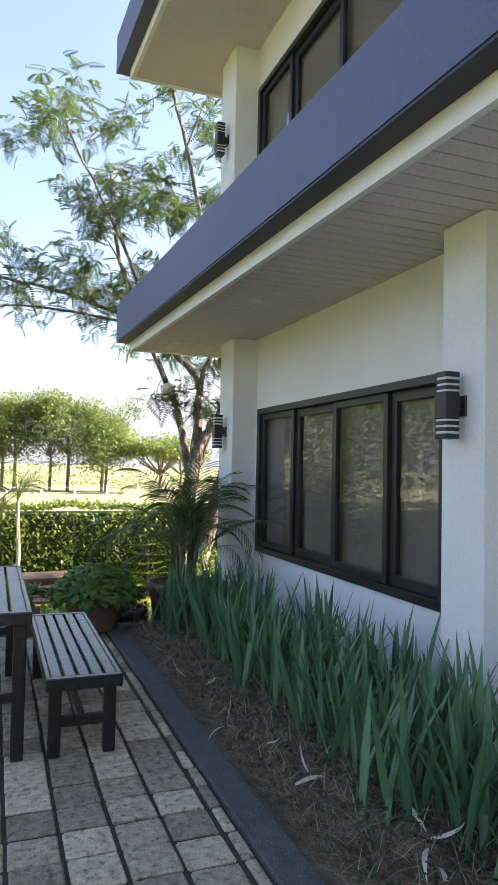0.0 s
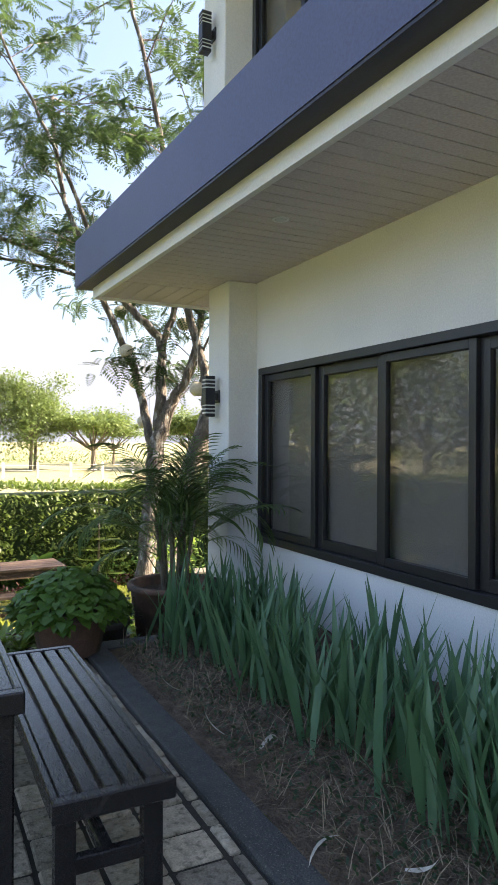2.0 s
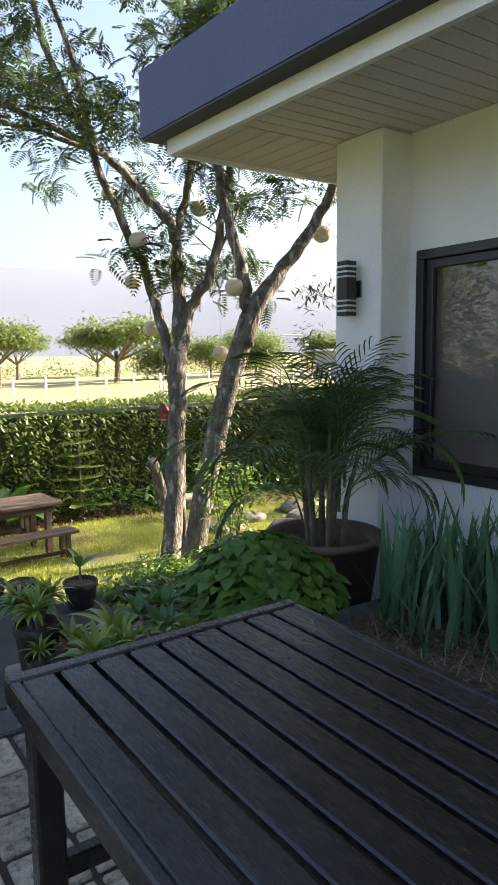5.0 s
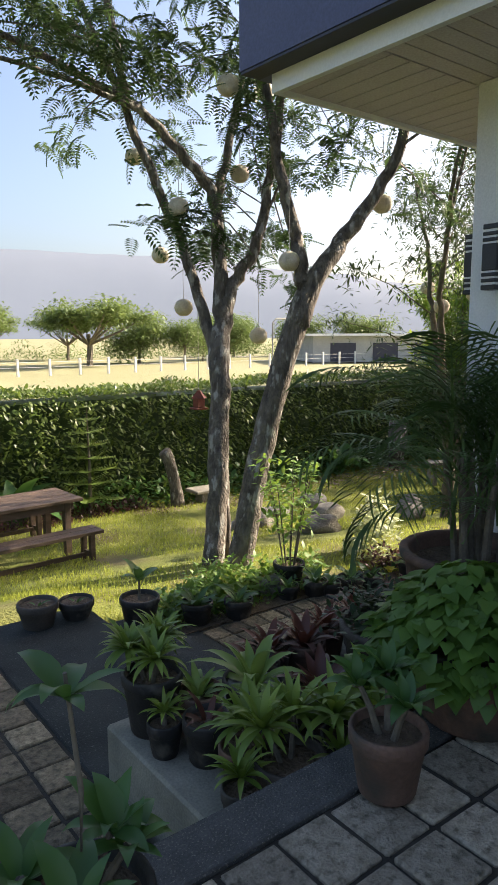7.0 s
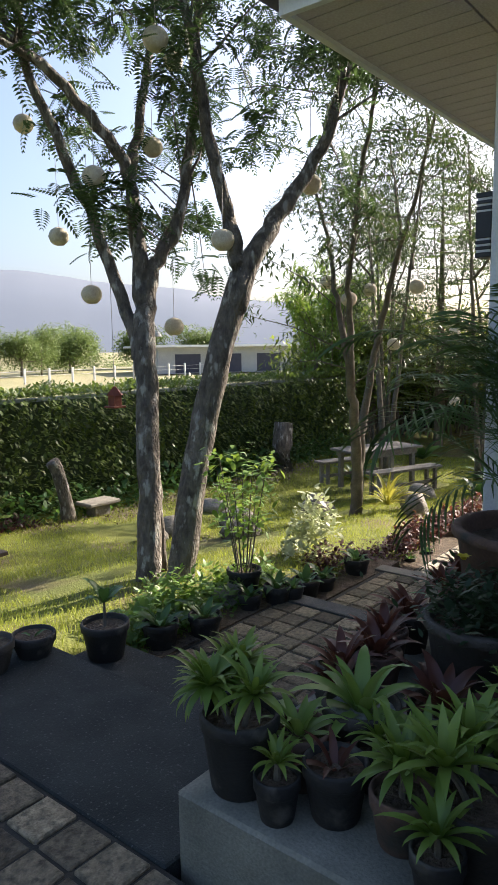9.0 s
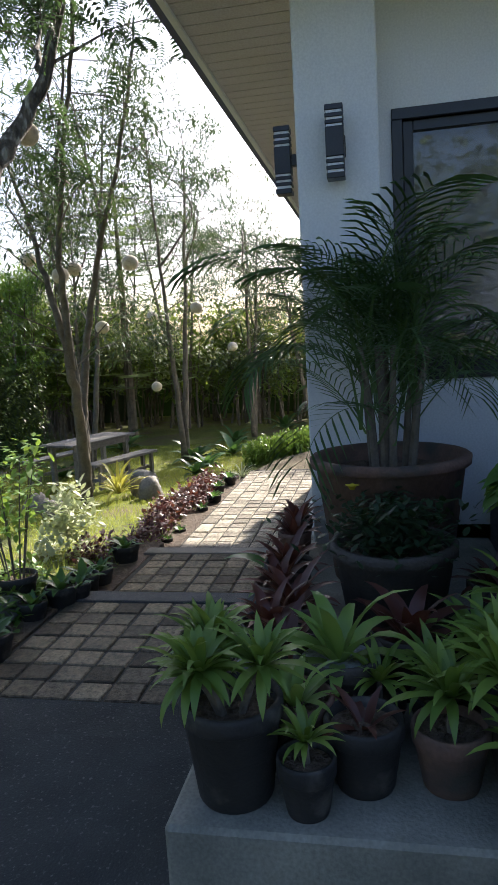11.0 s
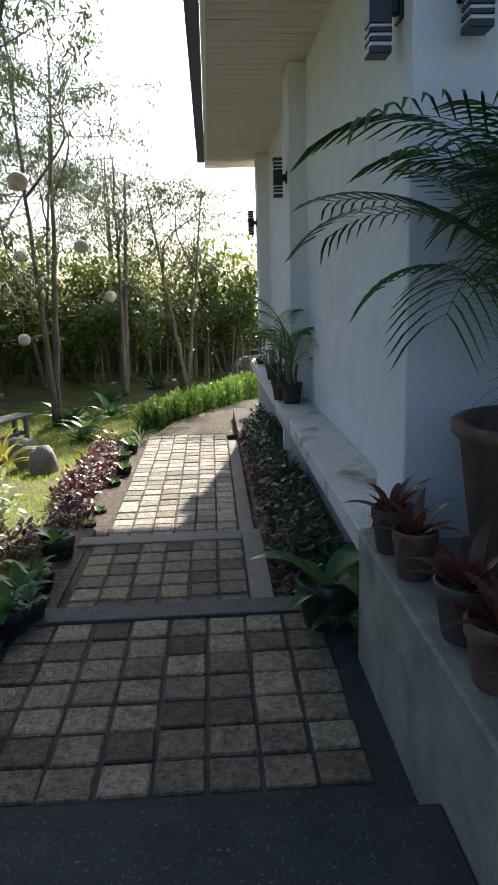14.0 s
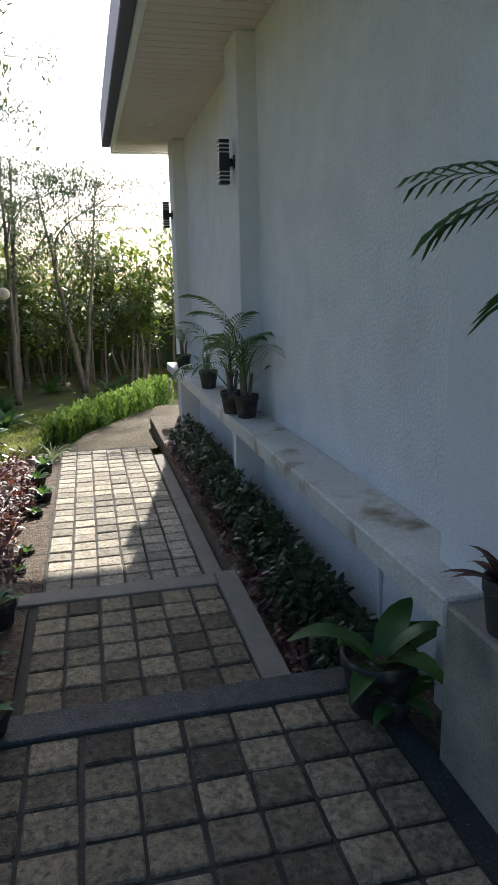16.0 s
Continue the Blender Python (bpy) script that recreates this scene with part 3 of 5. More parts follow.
def window(name, y0, y1, z0, z1, cuts, label):
    w = tagged(new(name), label, "window", kind="structure")
    w.location = (FX, y0, z0)
    W, H = y1 - y0, z1 - z0
    d0, d1 = -0.02, 0.10
    part("window_frame", boxes((d0, d1, 0, W, 0, 0.06), (d0, d1, 0, W, H - 0.06, H), (d0, d1, 0, 0.06, 0.06, H - 0.06), (d0, d1, W - 0.06, W, 0.06, H - 0.06), bevel=0.004), M_FRAME, w)
    for i, (a, b) in enumerate(zip(cuts, cuts[1:])):
        a, b = max(0.062, a * W), min(W - 0.062, b * W)
        k = 0.055 if i % 2 else 0.07
        o = 0.012 if i % 2 else 0.042
        sash = part("sash", boxes((o, o + 0.045, a, a + k, 0.062, H - 0.062), (o, o + 0.045, b - k, b, 0.062, H - 0.062), (o, o + 0.045, a + k, b - k, 0.062, 0.062 + k), (o, o + 0.045, a + k, b - k, H - 0.062 - k, H - 0.062), bevel=0.003), M_FRAME, w, "black sliding sash")
        pane = part("pane", boxes((o + 0.02, o + 0.026, a + k - 0.01, b - k + 0.01, 0.05 + k, H - 0.05 - k)), M_GLASS, sash, "dark reflecting glass pane")
        pane.visible_shadow = False
    part("blind", boxes((0.108, 0.112, 0.03, W - 0.03, 0.02, H - 0.02)), M_BLIND, w, "closed grey roller blind")
    return w


window("window_1", WY0, WY1, WZ0, WZ1, [0, 0.22, 0.48, 0.728, 1.0], "wide black-framed sliding window with drawn grey blinds")
window("window_2", UW0, UW1, UWZ0, UWZ1, [0, 0.26, 0.52, 0.78, 1.0], "black-framed upper-storey sliding window")


def sconce(at, az):
    s = thing("wall_lamp", "black up-and-down wall lamp with pale slatted ends", "wall lamp", "wall lamps on the pillars", at)
    s.rotation_euler = (0, 0, az)
    b = lambda *a: boxes(a, bevel=0.003)
    part("body", b(0.045, 0.135, -0.046, 0.046, -0.072, 0.072), M_BLACKMETAL, s)
    part("bracket", boxes((0.0, 0.014, -0.05, 0.05, -0.055, 0.055), (0.014, 0.045, -0.022, 0.022, -0.03, 0.03), bevel=0.003), M_BLACKMETAL, s)
    for sgn in (1, -1):
        part("diffuser", boxes((0.051, 0.129, -0.04, 0.04, min(sgn * 0.073, sgn * 0.156), max(sgn * 0.073, sgn * 0.156))), M_BANDS, s, "pale glass core of the lamp end")
        for z, h in ((0.094, 0.010), (0.126, 0.010), (0.164, 0.014)):
            part("slat", b(0.045, 0.135, -0.046, 0.046, sgn * z - h, sgn * z + h), M_BLACKMETAL, s)
    return s


sconce((PX, 6.56, 1.807), math.pi)
sconce((3.0, PY, 1.807), math.pi / 2)
sconce((PX, 2.6, 1.775), math.pi)
sconce((7.0, PY, 1.807), math.pi / 2)
sconce((11.2, PY, 1.807), math.pi / 2)
sconce((PX, 6.68, 5.05), math.pi)
for p in ((2.45, 4.75), (10.2, 7.15)):
    dl = thing("downlight", "small round recessed soffit downlight, unlit", "downlight", "soffit downlights", (*p, 2.79))
    part("rim", lathe(bmesh.new(), [(0.05, -0.006), (0.055, -0.004), (0.055, 0.004)], 20), M_TRIM, dl)
    part("reflector", lathe(bmesh.new(), [(0.036, -0.008), (0.038, -0.006)], 16), M_BANDS, dl)

# ---- table and benches ----
def slatted(name, label, category, x0, x1, y0, y1, z, slats, group, material=M_BLACKWOOD, thick=0.03, apron=0.06, leg=0.06):
    """Slats along y on an apron frame with four legs and low rails."""
    o = thing(name, label, category, group, ((x0 + x1) / 2, (y0 + y1) / 2, 0))
    W, L = (x1 - x0) / 2, (y1 - y0) / 2
    gap = 0.012
    sw = (2 * W - 0.05 - gap * (slats - 1)) / slats
    for i in range(slats):
        a = -W + 0.025 + i * (sw + gap)
        part("slat", boxes((a, a + sw, -L + 0.045, L - 0.045, z - thick, z), bevel=0.004), material, o)
    for s in (-1, 1):
        part("end_rail", boxes((-W, W, min(s * L, s * (L - 0.04)), max(s * L, s * (L - 0.04)), z - 0.06, z + 0.002), bevel=0.005), material, o)
        part("side_rail", boxes((min(s * W, s * (W - 0.024)), max(s * W, s * (W - 0.024)), -L + 0.042, L - 0.042, z - 0.06, z + 0.001), bevel=0.004), material, o)
        part("low_rail", boxes((-W + 0.06, W - 0.06, s * (L - 0.09) - 0.018, s * (L - 0.09) + 0.018, z * 0.42 - 0.025, z * 0.42 + 0.025), bevel=0.004), material, o)
        for q in (-1, 1):
            cx, cy = q * (W - 0.05), s * (L - 0.09)
            part("leg", boxes((cx - leg / 2, cx + leg / 2, cy - leg / 2, cy + leg / 2, 0.002, z - thick - 0.001), bevel=0.006), material, o)
    part("stretcher", boxes((-0.02, 0.02, -L + 0.11, L - 0.11, z * 0.42 - 0.02, z * 0.42 + 0.02), bevel=0.004), material, o)
    return o


slatted("bench", "black-painted slatted wooden bench on the terrace pavers", "bench", 0.76, 1.125, 2.98, 4.47, 0.40, 5, "terrace dining set")
slatted("slatted_table", "black-painted slatted wooden garden table on the terrace", "table", -0.08, 0.69, 3.0, 4.57, 0.72, 9, "terrace dining set")

# picnic set on the lawn
def picnic(x, y, z, az, label, material):
    o = thing("picnic_table", label, "picnic table", "picnic tables on the lawn", (x, y, z))
    o.rotation_euler = (0, 0, az)
    for k in range(5):
        part("plank", boxes((-0.8, 0.8, -0.38 + k * 0.154, -0.38 + k * 0.154 + 0.144, 0.70, 0.74), bevel=0.004), material, o)
    for s in (-1, 1):
        for a in (-0.62, 0.62):
            part("leg", boxes((a - 0.04, a + 0.04, s * 0.28 - 0.04, s * 0.28 + 0.04, 0, 0.70), bevel=0.005), material, o)
        part("apron", boxes((-0.7, 0.7, s * 0.3 - 0.015, s * 0.3 + 0.015, 0.6, 0.70)), material, o)
    for s in (-1, 1):
        b = thing("picnic_bench", "weathered brown wooden bench beside the picnic table", "bench", "picnic benches on the lawn", (x, y, z))
        b.rotation_euler = (0, 0, az)
        for k in range(2):
            part("plank", boxes((-0.8, 0.8, s * 0.72 - 0.15 + k * 0.155, s * 0.72 - 0.005 + k * 0.155, 0.40, 0.44), bevel=0.004), material, b)
        for a in (-0.66, 0.66):
            for q in (-0.1, 0.1):
                part("leg", boxes((a - 0.03, a + 0.03, s * 0.72 + q - 0.03, s * 0.72 + q + 0.03, 0, 0.40), bevel=0.004), material, b)
            part("cross_rail", boxes((a - 0.015, a + 0.015, s * 0.72 - 0.07, s * 0.72 + 0.07, 0.12, 0.18)), material, b)
        part("long_rail", boxes((-0.63, 0.63, s * 0.72 - 0.015, s * 0.72 + 0.015, 0.12, 0.17)), material, b)


picnic(1.80, 12.3, -1.29, radians(4), "weathered brown wooden picnic table on the lawn", M_BROWNWOOD)
picnic(10.25, 11.45, -1.43, radians(-20), "grey stone-topped garden table under the trees", M_STONE)

# ---- foliage builders ----
def crown(name, centers, radius, count, tv, tf, size, r, flat=0.75, droop=0.5):
    """Leaf copies gathered in clumps round the twig ends."""
    mats = []
    for i in range(count):
        c = centers[r.randrange(len(centers))]
        d = Vector((r.gauss(0, 1), r.gauss(0, 1), r.gauss(0, 1) * flat))
        d = d.normalized() * radius * r.random() ** 0.6
        mats.append(np.array(turn(c + d, r.uniform(0, 2 * math.pi), r.uniform(-0.4, droop + 0.5), r.uniform(-0.6, 0.6), size * r.uniform(0.6, 1.25))))
    return scatter(name, tv, tf, mats)


def pinnate(pairs=9, length=1.0):
    """A feathered leaf: narrow leaflets in pairs along a drooping stalk."""
    v, f = [], []
    for i in range(pairs):
        t = 0.15 + 0.85 * i / (pairs - 1)
        w = 0.30 * math.sin(math.pi * min(0.98, 0.25 + 0.7 * t)) + 0.05
        z = -0.22 * t * t
        for s in (-1, 1):
            b = len(v)
            v += [(t * length, 0, z), (t * length + 0.075, s * w * 0.5, z + 0.02), (t * length + 0.09, s * w, z - 0.06), (t * length - 0.02, s * w * 0.55, z + 0.0)]
            f.append((b, b + 1, b + 2, b + 3))
    b = len(v)
    v += [(0, -0.008, 0), (0, 0.008, 0), (length, 0.004, -0.22), (length, -0.004, -0.22)]
    f.append((b, b + 1, b + 2, b + 3))
    return v, f


PIN_V, PIN_F = pinnate(8)


def tree(name, label, base, limbs, leaf_mat, leaf, count, radius, size, r, twigs=5, bark=M_BARK, twig_len=0.7, group="", twig_from=0.5, droop=0.6, bare=0):
    """limbs: (points, first radius, last radius). Twigs spring from the outer half of each limb."""
    t = thing(name, label, "tree", group, base)
    b0 = Vector(base)
    ends = []
    for k, (pts, r0, r1) in enumerate(limbs):
        p = bent([Vector(q) - b0 for q in pts], 5, 0.012, r)
        part("trunk" if k == 0 else "limb", tube(bmesh.new(), p, taper(len(p), r0, r1), 10 if r0 > 0.06 else 7), bark, t, smooth=True)
        tw = bmesh.new()
        for q in range(0 if k < bare else twigs):
            i = int(len(p) * (twig_from + (1 - twig_from) * (q + 0.5) / twigs))
            s = p[min(i, len(p) - 1)]
            d = Vector((r.gauss(0, 1), r.gauss(0, 1), r.gauss(0.35, 0.5))).normalized() * twig_len * r.uniform(0.6, 1.3)
            e1, e2 = s + d * 0.5 + Vector((0, 0, 0.08)), s + d
            tube(tw, [s, e1, e2], [max(0.008, r1 * 0.6), 0.008, 0.004], 5)
            ends += [e1, e2, e2]
        if k >= bare:
            ends.append(p[-1])
            tagged(part("twig_spray", tw, bark, t), kind="stuff")
    tagged(part("crown", crown(name + "_crown", ends, radius, count, *leaf, size, r, droop=droop), leaf_mat, t), kind="stuff")
    return t


# garden tree with two leaning trunks
R = random.Random(11)
tree("garden_tree", "twin-trunked garden tree with feathery leaves and mottled bark", (3.3, 9.9, -1.0), [
    ([(3.15, 9.96, -1.08), (3.22, 10.02, -0.76), (3.36, 10.14, 0.2), (3.52, 10.29, 1.18), (3.64, 10.45, 1.75)], 0.125, 0.10),
    ([(3.27, 9.76, -1.08), (3.33, 9.71, -0.8), (3.55, 9.70, 0.135), (3.77, 9.59, 1.05), (4.0, 9.49, 1.8)], 0.14, 0.115),
    ([(3.60, 10.38, 1.5), (3.67, 10.55, 2.3), (3.72, 10.69, 2.88), (3.40, 10.72, 3.22), (2.95, 10.95, 3.72), (2.45, 11.2, 4.0), (1.4, 11.4, 4.35), (0.4, 11.5, 4.5)], 0.09, 0.022),
    ([(3.46, 10.24, 0.95), (3.50, 10.6, 1.65), (3.36, 10.86, 2.5), (3.02, 11.0, 3.3), (2.78, 11.2, 4.1), (2.4, 11.4, 5.2), (2.3, 11.6, 6.6)], 0.075, 0.028),
    ([(3.60, 10.38, 1.5), (3.76, 10.4, 1.95), (3.97, 10.3, 2.3), (4.15, 10.28, 2.95), (4.28, 10.25, 3.85), (4.3, 10.2, 5.1), (4.1, 10.0, 6.7)], 0.085, 0.03),
    ([(3.93, 9.52, 1.5), (4.1, 9.45, 1.98), (4.40, 9.40, 2.33), (4.70, 9.27, 2.77), (4.85, 9.06, 3.25), (4.95, 8.8, 4.3), (5.0, 8.7, 5.8)], 0.12, 0.03),
    ([(3.93, 9.52, 1.5), (3.98, 9.53, 2.0), (3.98, 9.66, 2.43), (3.83, 9.68, 2.95), (3.72, 9.75, 3.6), (3.62, 9.85, 4.5), (3.3, 9.7, 5.8), (2.9, 9.6, 7.2)], 0.09, 0.025),
    ([(3.71, 10.66, 2.75), (3.90, 10.74, 3.25), (4.18, 10.8, 4.2), (4.4, 10.85, 5.3), (4.3, 10.9, 6.4)], 0.065, 0.02),
    ([(2.95, 10.95, 3.72), (2.3, 11.0, 3.85), (1.5, 11.1, 3.95), (0.6, 11.4, 4.0), (-0.2, 11.6, 3.7)], 0.035, 0.012),
    ([(2.9, 11.1, 3.9), (2.6, 10.9, 4.7), (2.0, 10.7, 5.8), (1.3, 10.6, 7.0)], 0.045, 0.015),
    ([(3.36, 9.99, -0.95), (3.45, 10.12, 0.0), (3.60, 10.35, 1.0), (3.74, 10.52, 1.5), (4.0, 10.58, 2.1), (4.28, 10.5, 2.7), (4.5, 10.42, 3.2)], 0.04, 0.015),
    ([(4.82, 9.1, 3.15), (5.2, 9.3, 3.5), (5.7, 9.5, 3.9), (6.1, 9.6, 4.5)], 0.04, 0.012),
], L_TREE, (PIN_V, PIN_F), 4600, 0.38, 0.255, R, twigs=10, twig_len=1.35, bare=2, twig_from=0.6, droop=0.8)

# slender trees further down the lawn
SLIM_V = [(0, 0, 0), (0.4, 0.11, 0.02), (1, 0, -0.08), (0.4, -0.11, 0.02)]
SLIM_F = [(0, 1, 2, 3)]


def slim_tree(x, y, lean, h, r, n=9000, k=2, radius=0.36):
    z = ground_z(x, y) - 0.05
    limbs = []
    for i in range(k):
        a = lean + i * 2 * math.pi / k + r.uniform(-0.4, 0.4)
        sp = r.uniform(0.1, 0.24)
        s = 0.0 if i < 2 else h * 0.3
        p0 = Vector((x, y, z)) + Vector((math.cos(lean), math.sin(lean), 0)) * s * 0.12 + Vector((0, 0, s))
        pts = [p0 + Vector((math.cos(a) * sp * d * h, math.sin(a) * sp * d * h, (h - s) * d)) for d in (0, 0.3, 0.62, 1.0)]
        limbs.append((pts, 0.085 - 0.015 * i, 0.018))
        q = pts[2]
        limbs.append(([q, q + Vector((r.uniform(-0.8, 0.8), r.uniform(-0.8, 0.8), h * 0.16)), q + Vector((r.uniform(-1.5, 1.5), r.uniform(-1.5, 1.5), h * 0.3))], 0.03, 0.008))
    return tree("slender_tree", "slender many-stemmed tree with thin airy leaves", (x, y, z), limbs, L_FINE, (SLIM_V, SLIM_F), n, radius, 0.12, r, twigs=10, bark=M_STEM, twig_len=1.4, group="slender trees on the lawn", twig_from=0.35)


for i, (x, y, lean, h) in enumerate([(12.2, 12.3, 1.2, 7.0), (12.9, 10.5, -0.5, 6.6), (16.2, 9.6, 0.2, 5.2), (18.5, 12.0, 1.8, 6.6), (17.5, 8.2, 2.0, 4.8), (21, 10.3, 0.0, 6.0), (15.5, 14.0, 1.0, 6.4), (20.5, 14.5, 1.0, 7.0)]):
    slim_tree(x, y, lean, h, random.Random(41 + i))
tree("slender_tree", "slender V-stemmed lawn tree with thin airy leaves", (7.75, 10.43, -1.35), [
    ([(7.77, 10.45, -1.42), (7.68, 10.39, -0.6), (7.5, 10.32, 0.0), (7.3, 10.27, 0.6), (7.22, 10.33, 1.2), (7.3, 10.5, 1.8), (7.5, 10.75, 2.5), (7.6, 11.1, 3.6)], 0.10, 0.02),
    ([(7.3, 10.27, 0.6), (7.14, 10.2, 1.4), (7.02, 10.15, 2.0), (6.98, 10.05, 2.6), (6.8, 9.85, 3.3), (6.75, 9.6, 4.5), (6.6, 9.4, 5.8)], 0.055, 0.018),
    ([(7.72, 10.41, -0.9), (7.88, 10.45, -0.4), (8.1, 10.5, 0.2), (8.25, 10.45, 0.9), (8.25, 10.27, 1.7), (8.2, 10.02, 2.5), (8.1, 9.7, 3.3), (7.95, 9.3, 4.7)], 0.085, 0.02),
    ([(8.2, 10.1, 2.2), (8.6, 10.2, 2.8), (9.0, 10.5, 3.5), (9.3, 10.8, 4.6)], 0.04, 0.012),
    ([(6.98, 10.05, 2.6), (7.3, 10.2, 3.2), (7.5, 10.1, 4.2), (7.9, 10.2, 5.4)], 0.035, 0.012),
], L_FINE, (SLIM_V, SLIM_F), 9000, 0.36, 0.13, random.Random(40), twigs=10, bark=M_STEM, twig_len=1.3, group="slender trees on the lawn", twig_from=0.4)


def thicket(x0, x1, y0, y1, h, count, r):
    """A dense stand of stems and leaves along the far boundary."""
    t = thing("shrub_thicket", "dense green boundary thicket with bare lower stems", "thicket", kind="stuff", at=(0, 0, 0))
    st = bmesh.new()
    ends = []
    for i in range(int((x1 - x0 + y1 - y0) * 12)):
        x, y = r.uniform(x0, x1), r.uniform(y0, y1)
        hh = h * r.uniform(0.55, 1.15)
        z = ground_z(x, y)
        p = [Vector((x, y, z)), Vector((x + r.gauss(0, 0.12), y + r.gauss(0, 0.12), z + hh * 0.4)), Vector((x + r.gauss(0, 0.3), y + r.gauss(0, 0.3), z + hh))]
        tube(st, p, [0.04, 0.03, 0.008], 5)
        ends += [p[1] * 0.75 + p[2] * 0.25, p[1] * 0.45 + p[2] * 0.55, p[1] * 0.2 + p[2] * 0.8, p[2]]
    tagged(part("stem_stand", st, M_STEM, t), kind="stuff")
    tagged(part("foliage", crown("thicket", ends, 0.55, count, LEAF_V, LEAF_F, 0.21, r), L_THICKET, t), kind="stuff")
    # Plain dark box behind the stems, put in for the stand's shaded depth.
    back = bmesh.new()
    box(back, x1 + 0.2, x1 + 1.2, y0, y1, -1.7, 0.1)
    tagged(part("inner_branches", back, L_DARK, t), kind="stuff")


thicket(18.5, 22, 2.0, 20, 3.3, 44000, random.Random(5))
thicket(16.6, 20.5, 15.0, 17.5, 3.6, 20000, random.Random(6))


def hedge(x0, x1, y0, y1, z1, count, r):
    h = thing("hedge", "clipped green boundary hedge of small glossy leaves", "hedge", kind="stuff")
    # Solid dark box in place of the hedge's shaded inside.
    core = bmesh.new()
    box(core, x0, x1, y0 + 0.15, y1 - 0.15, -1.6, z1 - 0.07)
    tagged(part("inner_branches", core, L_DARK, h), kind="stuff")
    mats = []
    for i in range(count):
        x = r.uniform(x0, x1)
        if r.random() < 0.5:
            z = -1.45 + (z1 + 1.45) * r.random() ** 0.9
            y = y0 + 0.12 * noise.noise((x * 1.5, z * 2, 0)) + r.gauss(0, 0.06)
            tilt, az = r.uniform(-0.2, 1.1), -math.pi / 2 + r.gauss(0, 0.9)
        else:
            y = r.uniform(y0, y1)
            z = z1 + 0.09 * noise.noise((x * 1.2, y, 5)) + abs(r.gauss(0, 0.05))
            tilt, az = r.uniform(-1.2, 0.4), r.uniform(0, 6.3)
        mats.append(np.array(turn((x, y, z), az, tilt, r.uniform(-0.6, 0.6), r.uniform(0.06, 0.13))))
    tagged(part("foliage", scatter("hedge_leaves", LEAF_V, LEAF_F, mats), L_HEDGE, h), kind="stuff")


hedge(-9, 15, 14.7, 15.9, 0.42, 44000, random.Random(8))


def frond_mesh(name, length, arch, leaflet, pairs=24, hang=0.55, wid=0.0145):
    """A palm frond: arched stalk with two rows of narrow leaflets; it leaves along x and rises along z."""
    v, f = [], []
    pts = []
    x = z = 0.0
    a = math.pi / 2 - 0.25
    for i in range(21):
        pts.append((x, z, a))
        a -= arch / 20 * (0.4 + 1.2 * i / 20)
        x += math.cos(a) * length / 20
        z += math.sin(a) * length / 20
    for i in range(20):
        b = len(v)
        w0, w1 = 0.012 * (1 - i / 21), 0.012 * (1 - (i + 1) / 21)
        v += [(pts[i][0], -w0, pts[i][1]), (pts[i][0], w0, pts[i][1]), (pts[i + 1][0], w1, pts[i + 1][1]), (pts[i + 1][0], -w1, pts[i + 1][1])]
        f.append((b, b + 1, b + 2, b + 3))
    for i in range(pairs):
        t = 0.28 + 0.72 * i / (pairs - 1)
        k = min(19, int(t * 20))
        px, pz, pa = pts[k]
        L = leaflet * (0.55 + 0.45 * math.sin(math.pi * min(1, t * 0.9)))
        for s in (-1, 1):
            b = len(v)
            dx, dz = math.cos(pa) * 0.66, math.sin(pa) * 0.66
            for q, (u, w) in enumerate(((0, 0.4), (0.35, 1.0), (0.7, 0.75), (1.0, 0.05))):
                cx, cz, cy = px + dx * L * u, pz + dz * L * u + 0.3 * L * u - hang * L * u * u, s * L * u * 0.7
                v += [(cx - wid * w * 0.5, cy, cz - wid * w * 0.2), (cx + wid * w * 0.5, cy, cz + wid * w * 0.2)]
            f += [(b + 2 * j, b + 2 * j + 1, b + 2 * j + 3, b + 2 * j + 2) for j in range(3)]
    return raw_mesh(name, v, f)


FRONDS = [frond_mesh("frond", 1.16, 1.5, 0.40, 46, 0.5, 0.0145), frond_mesh("frond", 1.0, 2.1, 0.38, 42, 0.55, 0.0145), frond_mesh("frond", 1.04, 0.95, 0.38, 42, 0.5, 0.0145)]
SMALL_FRONDS = [frond_mesh("frond", 0.75, 1.6, 0.2, 16, wid=0.016), frond_mesh("frond", 0.6, 1.9, 0.18, 14, wid=0.016)]


def pot_part(parent, r, h, material, soil_mat=M_SOIL, label="", rim=0.022):
    """Tapered pot with a thick rim, hollow, with soil a little below the rim."""
    pr = [(r * 0.70, 0), (r * 0.74, 0.01), (r * 0.93, h - rim * 2.4), (r * 0.95, h - rim * 2.3), (r * 1.0, h - rim * 2), (r * 1.01, h - rim * 0.4), (r * 0.98, h), (r * 0.90, h), (r * 0.87, h - rim), (r * 0.84, h * 0.82), (r * 0.05, h * 0.80)]
    pot = part("pot", lathe(bmesh.new(), pr, 28), material, parent, label, smooth=True)
    s = bmesh.new()
    bmesh.ops.create_circle(s, cap_ends=True, segments=20, radius=r * 0.855)
    bmesh.ops.translate(s, verts=s.verts, vec=(0, 0, h * 0.86))
    part("soil", s, soil_mat, pot)
    return h * 0.86


